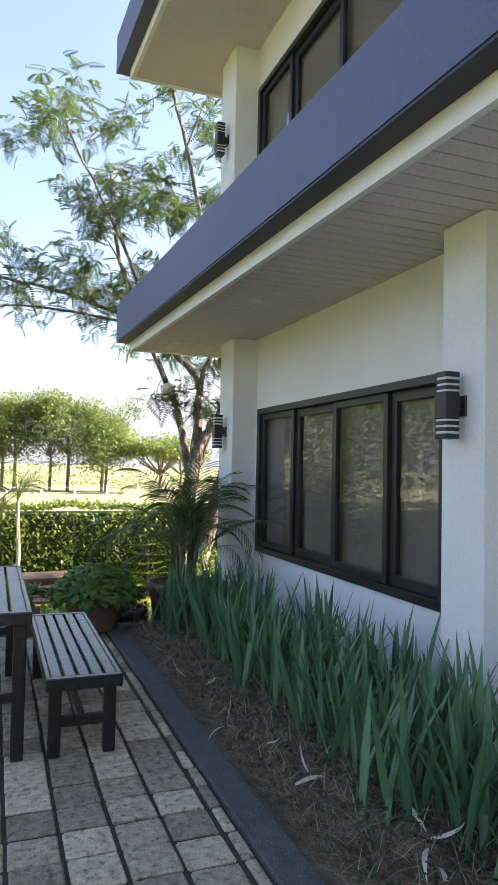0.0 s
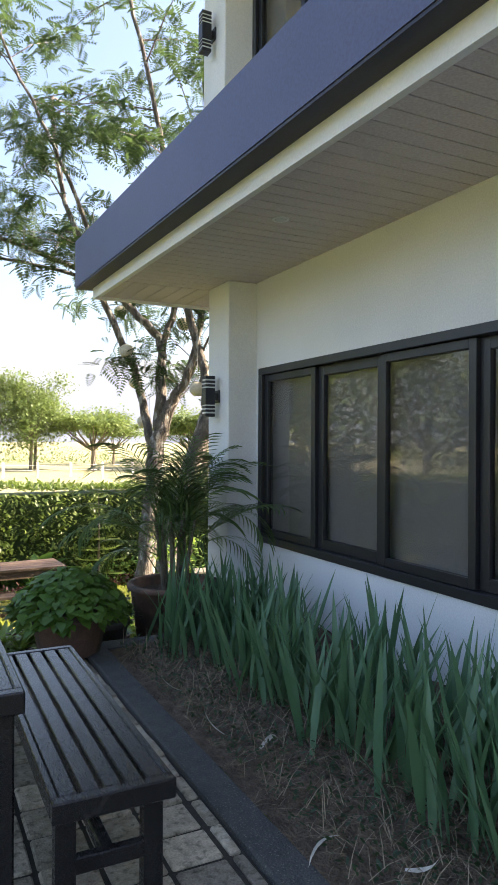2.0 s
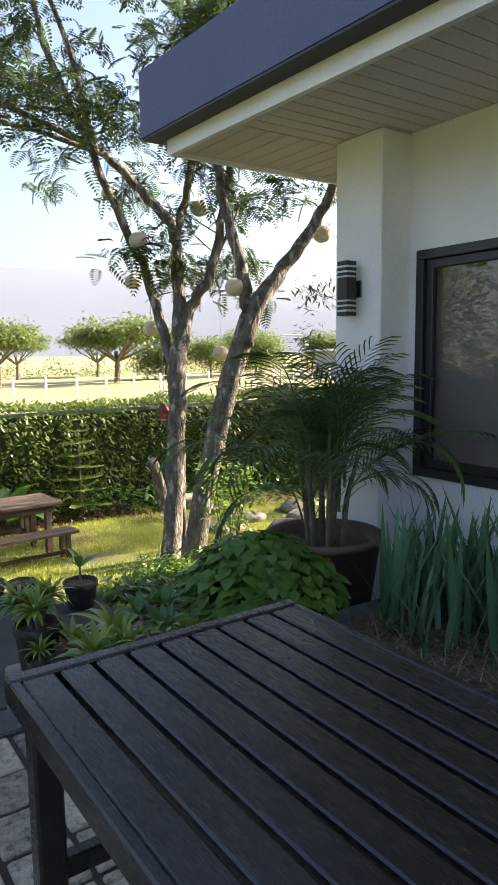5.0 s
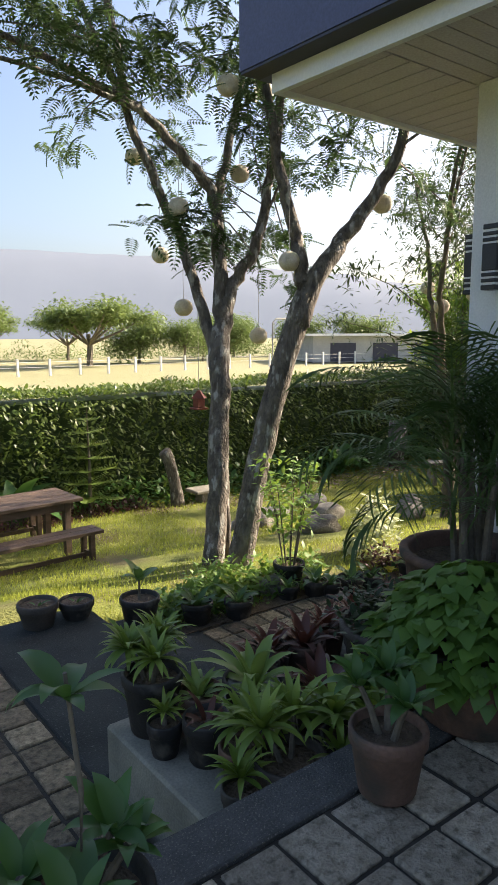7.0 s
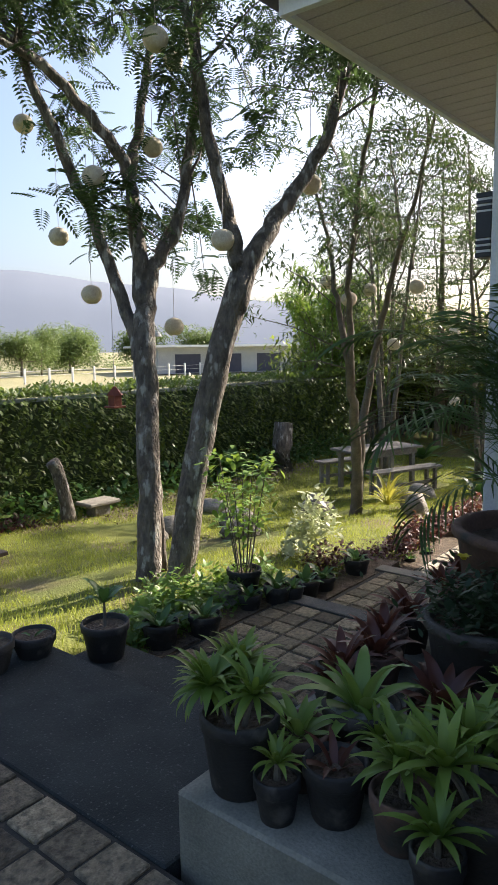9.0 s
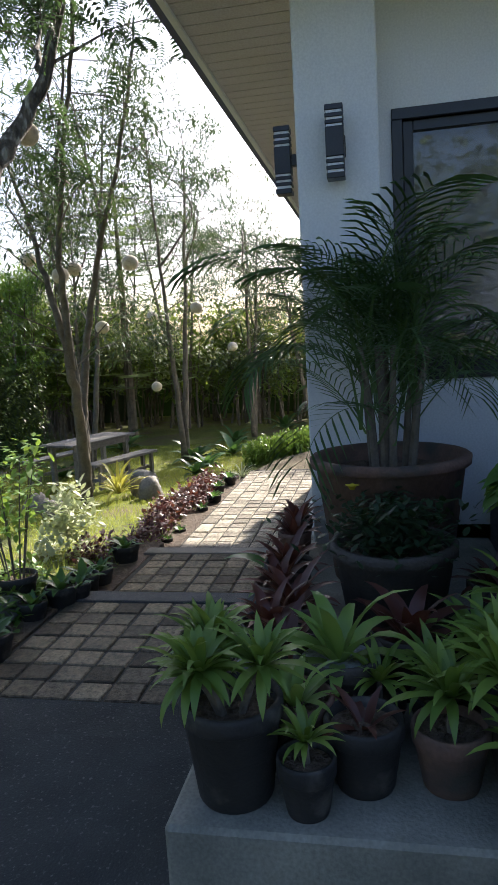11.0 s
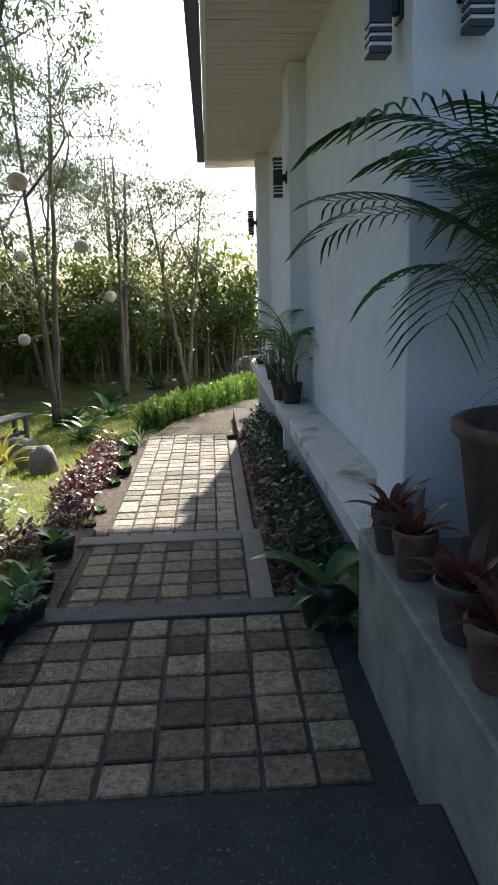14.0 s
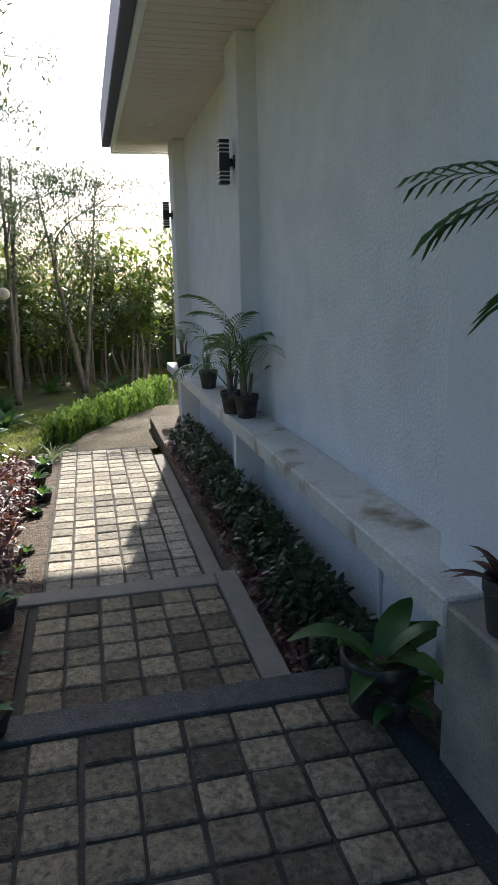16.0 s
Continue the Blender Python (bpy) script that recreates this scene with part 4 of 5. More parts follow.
def rosette(parent, meshes, material, n, z, r, spread=(0.2, 1.1), size=(0.8, 1.15), x=0.0, y=0.0, name="leaf"):
    for i in range(n):
        az = i * 2.39996 + r.uniform(-0.3, 0.3)
        t = spread[0] + (spread[1] - spread[0]) * (1 - i / n)
        ob = part(name, meshes[i % len(meshes)], material, parent, at=turn((x + 0.01 * math.cos(az), y + 0.01 * math.sin(az), z), az, t + r.uniform(-0.12, 0.12), 0, r.uniform(*size)))


def blades(name, mat, *specs):
    out = []
    for L, w, d in specs:
        me = blade_mesh(name, L, w, d)
        me.materials.append(mat)
        out.append(me)
    return out


B_BROMG = blades("bromeliad_leaf", L_BROMG, (0.30, 0.055, 1.3), (0.26, 0.05, 1.7), (0.22, 0.05, 0.9))
B_BROMR = blades("bromeliad_leaf", L_BROMR, (0.26, 0.05, 1.0), (0.22, 0.048, 1.4), (0.18, 0.045, 0.7))
B_DRAC = blades("dracaena_leaf", L_DRAC, (0.165, 0.030, 1.1), (0.145, 0.028, 1.6), (0.13, 0.028, 0.7))
B_IRIS = blades("iris_leaf", L_IRIS, (0.66, 0.044, 0.25), (0.58, 0.04, 0.5), (0.70, 0.045, 0.12), (0.5, 0.038, 0.8))
B_YEL = blades("cordyline_leaf", L_YELLOW, (0.6, 0.055, 1.4), (0.5, 0.05, 1.0))
B_BROAD = blades("broad_leaf", L_BROAD, (0.34, 0.12, 1.3), (0.28, 0.10, 1.6), (0.24, 0.09, 0.8))
B_BIGLEAF = blades("broad_leaf", L_BROAD, (0.5, 0.17, 1.5), (0.42, 0.15, 1.1))
B_SPIDER = blades("strap_leaf", L_VARI, (0.35, 0.02, 1.9), (0.3, 0.02, 1.5))


def areca(name, at, pot_r, pot_h, fronds, meshes, r, label, pot_mat, size=(0.8, 1.15), lift=0.3, stems=8, group="", tilt=(-0.5, 0.42)):
    p = thing(name, label, "potted palm", group, at)
    z = pot_part(p, pot_r, pot_h, pot_mat)
    for k in range(stems):
        a, d = k * 2.4, pot_r * 0.32 * r.random() ** 0.5
        x, y = d * math.cos(a), d * math.sin(a)
        part("stem", tube(bmesh.new(), [(x, y, z - 0.02), (x * 1.3, y * 1.3, z + lift * 0.6), (x * 1.9, y * 1.9, z + lift * 1.15)], [0.02, 0.016, 0.011], 7), M_STEM, p)
    for i in range(fronds):
        a = i * 2.39996 + r.uniform(-0.3, 0.3)
        k = i % stems
        d = pot_r * 0.35
        part("frond", meshes[i % len(meshes)], L_PALM, p, at=turn((d * math.cos(k * 2.4), d * math.sin(k * 2.4), z + lift * r.uniform(0.25, 1.1)), a, r.uniform(*tilt), 0, r.uniform(*size)))
    return p


areca("areca_palm", (2.35, 6.34, -0.335), 0.38, 0.6, 56, FRONDS, random.Random(3), "large areca palm in a big brown clay pot beside the pillar", M_TERRA, lift=0.52, stems=11, size=(0.55, 0.96), tilt=(-0.42, 0.55))
for i, (x, y) in enumerate([(6.58, 6.80), (6.83, 6.872), (8.45, 6.80), (10.45, 6.80)]):
    areca("small_palm", (x, y, -0.32), 0.105, 0.20, 9, SMALL_FRONDS, random.Random(20 + i), "young feathery palm in a black pot on the ledge", M_BLACKPOT, size=(0.5, 0.8) if i > 1 else (0.8, 1.2), lift=0.18, stems=4, group="potted palms on the ledge")

# ---- flower bed by the wall ----
IRIS_R = random.Random(17)
def iris_clump(x, y, r):
    c = thing("iris_clump", "clump of upright dark green sword-shaped leaves", "iris", "iris clumps along the wall", (x, y, 0.03))
    for i in range(r.randint(11, 14)):
        a = r.uniform(0, 2 * math.pi)
        part("leaf", B_IRIS[r.randrange(4)], L_IRIS, c, at=turn((0.07 * r.gauss(0, 1), 0.07 * r.gauss(0, 1), -0.02), a, r.uniform(0.0, 0.42), 0, r.uniform(0.66, 1.0)))


y = -1.6
while y < 5.45:
    iris_clump(2.16 + IRIS_R.gauss(0, 0.05), y + 0.04, IRIS_R)
    iris_clump(2.42 + IRIS_R.gauss(0, 0.06), y, IRIS_R)
    if IRIS_R.random() < 0.9:
        iris_clump(2.72 + IRIS_R.gauss(0, 0.05), y + 0.09, IRIS_R)
    y += 0.19

for x, y in ((1.95, 5.2), (2.02, 5.4), (2.2, 5.5), (2.45, 5.48), (2.7, 5.5)):
    iris_clump(x, y, IRIS_R)

R = random.Random(23)
straw_v = [(0, -0.014, 0), (0, 0.014, 0), (0.5, 0.011, 0.14), (0.5, -0.011, 0.14), (1, 0.004, 0.1), (1, -0.004, 0.1)]
straw_f = [(0, 1, 2, 3), (3, 2, 4, 5)]
mats = [np.array(turn((R.uniform(1.63, 2.75), R.uniform(-1, 5.5), R.uniform(0.02, 0.09)), R.uniform(0, 6.3), R.uniform(-0.75, 0.3), 0, R.uniform(0.04, 0.16))) for _ in range(5200)]
tagged(part("straw_litter", scatter("straw_litter", straw_v, straw_f, mats), M_STRAW), "dry straw and dead stems littering the flower bed", "litter", kind="stuff")
mats = [np.array(turn((R.uniform(1.63, 2.6), R.uniform(-1, 5.5), 0.05 + R.uniform(0, 0.05)), R.uniform(0, 6.3), R.uniform(-1.2, 0.6), R.uniform(-1, 1), R.uniform(0.012, 0.035))) for _ in range(9000)]
tagged(part("weed_litter", scatter("weed_litter", LEAF_V, LEAF_F, mats), L_DARK), "small dull weeds among the bed litter", "weeds", kind="stuff")
HUSKS = [blade_mesh("dry_husk", 0.2, 0.022, 1.2), blade_mesh("dry_husk", 0.16, 0.02, -0.9)]
for i, (x, y) in enumerate([(1.75, 2.3), (1.85, 2.35), (1.72, 3.0), (1.8, 2.75), (1.78, 3.7), (1.7, 3.9), (2.0, 1.7), (2.05, 1.75), (1.9, 1.45), (1.72, 4.5), (2.1, 2.0)]):
    h = thing("dry_husk", "pale curled dry leaf lying on the bed", "dry leaf", "fallen dry leaves", (x, y, 0.07))
    part("blade", HUSKS[i % 2], M_HUSK, h, at=turn((0, 0, 0), i * 1.7, 1.25, 0.4))

# ---- potted plants ----
def potted(name, label, at, r, h, pot_mat, meshes, leaf_mat, n, rr, spread=(0.15, 1.15), size=(0.8, 1.15), soil_mat=M_SOIL, heads=1, stem=0.0, group="potted plants on the platform", category="potted plant"):
    p = thing(name, label, category, group, at)
    z = pot_part(p, r, h, pot_mat, soil_mat)
    for k in range(heads):
        a = k * 2.1 + rr.random()
        hx, hy = (0, 0) if heads == 1 else (r * 0.75 * math.cos(a), r * 0.75 * math.sin(a))
        hz = z + stem * (1 - 0.25 * k / max(1, heads))
        if stem:
            part("stem", tube(bmesh.new(), [(hx * 0.3, hy * 0.3, z - 0.01), (hx * 0.6, hy * 0.6, (z + hz) / 2), (hx, hy, hz)], [0.012, 0.010, 0.008], 6), M_STEM, p)
        rosette(p, meshes, leaf_mat, n, hz - (0.0 if stem else 0.01), rr, spread, size, hx, hy)
    return p


Z = -0.335
q = lambda k: random.Random(100 + k)
potted("dracaena_pot", "bushy striped dracaena in a black pot on the concrete edge", (0.655, 6.775, Z), 0.135, 0.27, M_BLACKPOT, B_DRAC, L_DRAC, 36, q(1), (0.05, 1.7), (0.75, 1.1), heads=5, stem=0.16)
potted("bromeliad_pot", "yellow-brown bromeliad in a black pot", (0.80, 6.63, Z), 0.11, 0.20, M_TERRA, B_BROMG, L_BROMG, 16, q(2), (0.1, 1.2), (0.55, 0.8))
potted("bromeliad_pot", "lime-green bromeliad in a gravel-topped pot", (1.02, 6.52, Z), 0.14, 0.23, M_CLAYDARK, B_BROMG, L_BROMG, 18, q(3), (0.1, 1.25), (0.95, 1.25), soil_mat=M_GRAVEL)
potted("bromeliad_pot", "small brownish bromeliad in a dark pot", (0.72, 6.44, Z), 0.105, 0.19, M_BLACKPOT, B_BROMR, L_BROMG, 7, q(4), (0.2, 1.0), (0.5, 0.75))
potted("dracaena_pot", "striped green dracaena in a small terracotta pot", (0.74, 6.22, Z), 0.10, 0.17, M_TERRA, B_DRAC, L_DRAC, 36, q(5), (0.1, 1.5), (0.95, 1.3), heads=1, stem=0.1)
potted("dracaena_pot", "striped green dracaena in a clay pot", (0.78, 6.0, Z), 0.14, 0.22, M_CLAYDARK, B_DRAC, L_DRAC, 30, q(6), (0.1, 1.5), (1.0, 1.35), heads=2, stem=0.14)
potted("dracaena_pot", "striped green dracaena in a black pot", (1.06, 5.95, Z), 0.13, 0.22, M_BLACKPOT, B_DRAC, L_DRAC, 26, q(7), (0.1, 1.5), (1.0, 1.3), heads=3, stem=0.16)
potted("bromeliad_pot", "dull red bromeliad in a clay pot", (1.22, 6.3, Z), 0.13, 0.21, M_CLAYDARK, B_BROMR, L_BROMR, 18, q(8), (0.1, 1.3), (0.9, 1.25))
potted("bromeliad_pot", "green-hearted bromeliad in a dark pot", (1.3, 6.08, Z), 0.12, 0.2, M_BLACKPOT, B_BROMG, L_BROMG, 14, q(9), (0.2, 1.2), (0.7, 0.95))
for k, (x, y, s) in enumerate([(1.32, 6.78, 1.0), (1.5, 6.72, 1.1), (1.18, 6.70, 0.8), (1.72, 6.80, 1.0), (1.98, 6.80, 1.1), (2.45, 6.83, 0.95), (2.72, 6.845, 1.0), (1.45, 5.92, 1.0), (1.75, 5.95, 0.9)]):
    potted("bromeliad_pot", "dark red bromeliad in an old terracotta pot", (x, y, Z), 0.085 if x > 2 else 0.11, 0.19, M_TERRA if k % 2 else M_CLAYDARK, B_BROMR, L_BROMR, 20, q(20 + k), (0.05, 1.2), (0.75 * s, 1.0 * s))
for k, (x, y, s) in enumerate([(0.93, 6.24, 1.0), (0.92, 6.40, 0.8), (0.60, 6.58, 0.7), (0.60, 6.05, 0.9), (0.95, 5.9, 1.0), (1.1, 6.12, 0.9)]):
    potted('dracaena_pot', 'leafy striped dracaena in a small black pot', (x, y, Z), 0.075, 0.15, M_BLACKPOT, B_DRAC, L_DRAC, 26, q(140 + k), (0.05, 1.4), (0.8 * s, 1.15 * s), heads=1, stem=0.06)
# wide bowl with small leaves and a yellow flower
bowl = thing("planter_bowl", "wide dark clay bowl of small-leaved shrubs with a yellow flower", "planter", at=(1.72, 6.34, Z))
zb = pot_part(bowl, 0.25, 0.36, M_CLAYDARK)
R = random.Random(31)
mats = [np.array(turn((0.2 * R.gauss(0, 0.6), 0.2 * R.gauss(0, 0.6), zb + 0.2 * R.random()), R.uniform(0, 6.3), R.uniform(-0.9, 0.5), 0, R.uniform(0.03, 0.065))) for _ in range(900)]
tagged(part("foliage", scatter("bowl_foliage", LEAF_V, LEAF_F, mats), L_DARK, bowl), kind="stuff")
for k in range(6):
    part("petal", blade_mesh("petal", 0.045, 0.03, 1.4, 3), L_FLOWER, bowl, "bright yellow petal", at=turn((0.16, 0.16, zb + 0.22), k * 1.05, 0.5))
# heart-leaved plant in a large pot on the terrace corner
hp = thing("heart_leaf_planter", "lime-green heart-leaved plant spilling over a large clay pot", "planter", at=(1.36, 5.64, 0.01))
pot_part(hp, 0.27, 0.30, M_TERRA)
R = random.Random(33)
mats = []
for _ in range(1300):
    a, d = R.uniform(0, 6.3), R.random() ** 0.55 * 0.37
    z = 0.26 + 0.30 * (1 - (d / 0.43) ** 2) * R.uniform(0.55, 1.05) - (0.08 * R.random() if d > 0.3 else 0)
    mats.append(np.array(turn((d * math.cos(a), d * math.sin(a), z), a + R.gauss(0, 0.5), R.uniform(0.05, 0.9), R.uniform(-0.3, 0.3), R.uniform(0.045, 0.085))))
tagged(part("foliage", scatter("heart_leaves", HEART_V, HEART_F, mats), L_HEART, hp), kind="stuff")
pb = potted("speckled_plant_pot", "speckled long-leaved plant in a brown clay pot", (0.78, 5.55, 0.008), 0.12, 0.21, M_TERRA, B_BROAD, L_DRAC, 12, q(40), (0.1, 1.2), (0.28, 0.5), heads=4, stem=0.16, group="potted plants on the terrace")
fg = potted("broad_leaf_pot", "tall-stemmed broad-leaved plant in a black pot", (-0.24, 5.46, 0.003), 0.15, 0.28, M_BLACKPOT, B_BROAD, L_BROAD, 9, q(41), (0.2, 1.3), (0.34, 0.55), heads=4, stem=0.1, group="potted plants on the terrace")
part("tall_stem", tube(bmesh.new(), [(0, 0, 0.25), (0.01, 0, 0.5), (-0.02, -0.02, 0.76)], [0.007, 0.006, 0.004], 7), M_STEM, fg)
rosette(fg, B_BROAD, L_BROAD, 8, 0.72, q(42), (0.5, 1.5), (0.34, 0.5), -0.02, -0.02)

# pots along the lawn edge
for k, (x, y) in enumerate([(2.2, 8.75), (2.55, 8.72), (2.85, 8.74), (3.15, 8.78), (3.4, 8.70), (3.52, 8.62), (3.95, 8.72), (4.2, 8.70), (4.5, 8.72), (4.8, 8.70), (5.2, 8.68), (5.6, 8.7), (6.0, 8.68), (6.4, 8.7), (6.9, 8.68), (7.4, 8.7), (7.9, 8.68), (8.5, 8.7), (9.1, 8.68)]):
    if k % 6 == 2:
        continue
    s = (1.0 if x < 5 else 0.72) * q(400 + k).uniform(0.75, 1.2)
    y += q(500 + k).uniform(-0.04, 0.06)
    potted("lily_pot", "broad-leaved peace lily in a black nursery pot", (x, y, ground_z(x, y) + 0.005 if x > 1.3 else -0.60), 0.12 * s, 0.19 * s, M_BLACKPOT, B_BROAD, L_BROAD if k % 4 else L_DARK, 11, q(60 + k), (0.1, 1.15), (0.5 * s, 0.8 * s), group="pots along the lawn edge")
potted("young_plant_pot", "young leafy plant in a black pot on the dark step", (1.60, 8.66, -0.765), 0.15, 0.23, M_BLACKPOT, B_BROAD, L_BROAD, 8, q(93), (0.1, 0.9), (0.45, 0.7), heads=1, stem=0.16, group="pots on the steps")
potted("low_black_pot", "low black pot of bare soil with one sprout", (1.12, 8.70, -0.585), 0.125, 0.13, M_BLACKPOT, B_BROAD, L_BROAD, 3, q(94), (0.1, 0.8), (0.2, 0.3), group="pots on the steps")
potted("clay_step_pot", "old clay pot with a small sprout on the landing", (0.85, 8.72, -0.585), 0.14, 0.17, M_CLAYDARK, B_BROAD, L_BROAD, 3, q(95), (0.1, 0.8), (0.2, 0.3), group="pots on the steps")
big = potted("big_leaf_pot", "large-leaved plant in a black pot beside the step", (3.30, 7.02, -0.948), 0.16, 0.25, M_BLACKPOT, B_BIGLEAF, L_BROAD, 8, q(90), (0.3, 1.2), (0.7, 1.0), group="pots beside the path")
potted("dark_shrub_pot", "dark-leaved plant in a black pot below the ledge", (3.2, 6.985 - 0.0, -0.948), 0.05, 0.1, M_BLACKPOT, B_BROAD, L_DARK, 8, q(91), (0.3, 1.2), (0.5, 0.8), group="pots beside the path")


def mound(name, label, category, pts, rad, height, count, size, mat, r, tv=LEAF_V, tf=LEAF_F):
    """A low mass of small leaves over the given places."""
    mats = []
    for _ in range(count):
        c = pts[r.randrange(len(pts))]
        a, d = r.uniform(0, 6.3), rad * r.random() ** 0.6
        mats.append(np.array(turn((c[0] + d * math.cos(a), c[1] + d * math.sin(a), c[2] + height * r.random() * (1.1 - (d / rad) ** 2)), r.uniform(0, 6.3), r.uniform(-1.1, 0.6), r.uniform(-0.5, 0.5), size * r.uniform(0.6, 1.3))))
    return tagged(part(name, scatter(name, tv, tf, mats), mat), label, category, kind="stuff")


R = random.Random(51)
for x in np.arange(3.9, 9.4, 0.42):
    z = -1.12
    mound("dark_shrub", "dark glossy low shrub in the strip under the ledge", "shrub", [(x + R.uniform(-0.08, 0.08), 6.92, z)], 0.25, 0.3, 750, 0.065, L_DARK, R)
mound("grey_groundcover", "dull purplish ground cover beside the path kerb", "ground cover", [(x, 7.13, -1.13) for x in np.arange(3.7, 9.3, 0.15)], 0.10, 0.10, 1800, 0.06, L_PURPLE, R)
mound("red_border", "dark red leafy border plants along the path", "border plants", [(x, 8.95 + 0.1 * math.sin(x * 3), ground_z(x, 8.95)) for x in np.arange(4.6, 9.2, 0.2)], 0.2, 0.22, 2600, 0.07, L_PURPLE, R)
mound("coleus_border", "red coleus border along the garden path", "border plants", [(x, 8.98, ground_z(x, 8.98)) for x in np.arange(6.4, 9.6, 0.2)], 0.22, 0.28, 1500, 0.08, L_BROMR, R)
mound("lime_border", "lime-green leafy border at the foot of the tree", "border plants", [(x, 9.2 + 0.15 * math.sin(x * 5), ground_z(x, 9.2)) for x in np.arange(2.3, 3.9, 0.2)], 0.24, 0.28, 1100, 0.075, L_LIME, R)
mound("green_border", "green leafy border at the lawn edge", "border plants", [(x, 9.0, ground_z(x, 9.0)) for x in np.arange(2.0, 3.6, 0.22)], 0.24, 0.22, 1100, 0.085, L_HEART, R)
mound("purple_bed", "purple-leaved ground cover before the hedge", "ground cover", [(x, 13.95 + 0.2 * math.sin(x * 2), -1.42) for x in np.arange(1.2, 4.6, 0.2)], 0.32, 0.22, 2200, 0.08, L_PURPLE, R)
mound("white_shrub", "cream-variegated bush on the lawn", "shrub", [(4.75, 9.3, -1.0), (4.85, 9.25, -0.8)], 0.26, 0.45, 700, 0.09, L_VARI, R)
mats = []
for k in range(420):
    u = 26 * R.random()
    sx, sy, sz, sh = 10.75 + u * 0.15 + R.gauss(0, 0.05), 8.68 - u * 0.077 + R.gauss(0, 0.11), -1.5, R.uniform(0.42, 0.62)
    for q2 in range(30):
        mats.append(np.array(turn((sx + R.gauss(0, 0.015), sy + R.gauss(0, 0.015), sz + sh * q2 / 30), R.uniform(0, 6.3), R.uniform(-1.35, -0.6), 0, R.uniform(0.05, 0.1))))
tagged(part("lime_hedge", scatter("lime_hedge", LEAF_V, LEAF_F, mats), L_LIME), "low bright green row of upright shoots by the far path", "border hedge", kind="stuff")
mound("hedge_foot", "low green plants at the foot of the hedge", "border plants", [(x, 14.3, -1.45) for x in np.arange(-3, 14, 0.35)], 0.35, 0.5, 4000, 0.13, L_BROAD, R)
mound("dry_leaves", "orange-brown fallen leaves before the hedge", "leaf litter", [(x, 13.6, -1.42) for x in np.arange(4, 12, 0.4)], 0.5, 0.05, 1500, 0.06, M_STRAW, R)

# thin bamboo-like plant in a pot
bamb = thing("bamboo_pot", "thin upright bamboo in a black pot on the lawn edge", "potted bamboo", at=(3.35, 8.98, ground_z(3.35, 8.98)))
pot_part(bamb, 0.15, 0.24, M_BLACKPOT)
R = random.Random(53)
ends = []
for k in range(9):
    a = k * 0.7
    e = Vector((0.22 * math.cos(a), 0.22 * math.sin(a), R.uniform(0.7, 1.25)))
    part("cane", tube(bmesh.new(), [(0.05 * math.cos(a), 0.05 * math.sin(a), 0.18), e * 0.55, e], [0.007, 0.006, 0.003], 5), M_STEM, bamb)
    ends += [e, e * 0.8, e * 0.6]
tagged(part("foliage", crown("bamboo_leaves", ends, 0.16, 420, LEAF_V, LEAF_F, 0.09, R), L_LIME, bamb), kind="stuff")

# tall bamboo clump behind the hedge end
R = random.Random(54)
tall = thing("bamboo_clump", "tall bright green bamboo clump behind the hedge", "bamboo", at=(14.9, 15.4, -1.5))
ends = []
for k in range(26):
    a, lean, hh = R.uniform(0, 6.3), R.uniform(0.15, 1.1), R.uniform(3.2, 5.2)
    b0, d = Vector((0.35 * math.cos(a), 0.35 * math.sin(a), 0)), Vector((math.cos(a), math.sin(a), 0)) * lean
    pts = bent([b0, b0 + d * 0.15 + Vector((0, 0, hh * 0.5)), b0 + d * 0.5 + Vector((0, 0, hh * 0.85)), b0 + d * 1.2 + Vector((0, 0, hh))], 3)
    part("cane", tube(bmesh.new(), pts, taper(len(pts), 0.025, 0.006), 6), M_STEM, tall)
    ends += pts[3:]
tagged(part("foliage", crown("tall_bamboo_leaves", ends, 0.34, 7500, SLIM_V, SLIM_F, 0.24, R, droop=0.9), L_LIME, tall), kind="stuff")

# yellow cordyline, stones, stump, small pine
cord = thing("yellow_cordyline", "yellow strap-leaved clump among lawn stones", "cordyline", at=(8.1, 10.1, ground_z(8.1, 10.1)))
rosette(cord, B_YEL, L_YELLOW, 30, 0.1, random.Random(55), (0.05, 1.25), (0.8, 1.25))
spc = thing("spider_clump", "cream-striped grassy clump beside the path", "spider plant", at=(9.7, 8.62, -1.36))
rosette(spc, B_SPIDER, L_VARI, 24, 0.02, random.Random(56), (0.1, 1.2), (0.9, 1.3))
ban = thing("broad_leaf_clump", "broad-leaved clump before the hedge", "banana plant", at=(2.5, 14.2, -1.43))
rosette(ban, B_BIGLEAF, L_BROAD, 12, 0.1, random.Random(57), (0.1, 0.9), (1.6, 2.3))
ban2 = thing("broad_leaf_clump", "broad-leaved clump before the hedge", "banana plant", at=(9.4, 14.3, -1.45))
rosette(ban2, B_BIGLEAF, L_LIME, 12, 0.1, random.Random(58), (0.1, 0.9), (1.2, 1.9))


def stone(x, y, s, flat, r):
    bm = bmesh.new()
    bmesh.ops.create_icosphere(bm, subdivisions=3, radius=1)
    o = Vector((r.uniform(0, 50), r.uniform(0, 50), 0))
    for v in bm.verts:
        v.co *= 1 + 0.28 * noise.noise(v.co * 1.3 + o) + 0.08 * noise.noise(v.co * 4 + o)
        v.co = Vector((v.co.x * s, v.co.y * s * 0.8, v.co.z * s * flat))
    ob = part("garden_stone", bm, M_STONE, smooth=True)
    ob.matrix_basis = turn((x, y, ground_z(x, y) + s * flat * 0.45), r.uniform(0, 6))
    tagged(ob, "rounded grey-brown stone set in the lawn", "stone", "lawn stones")


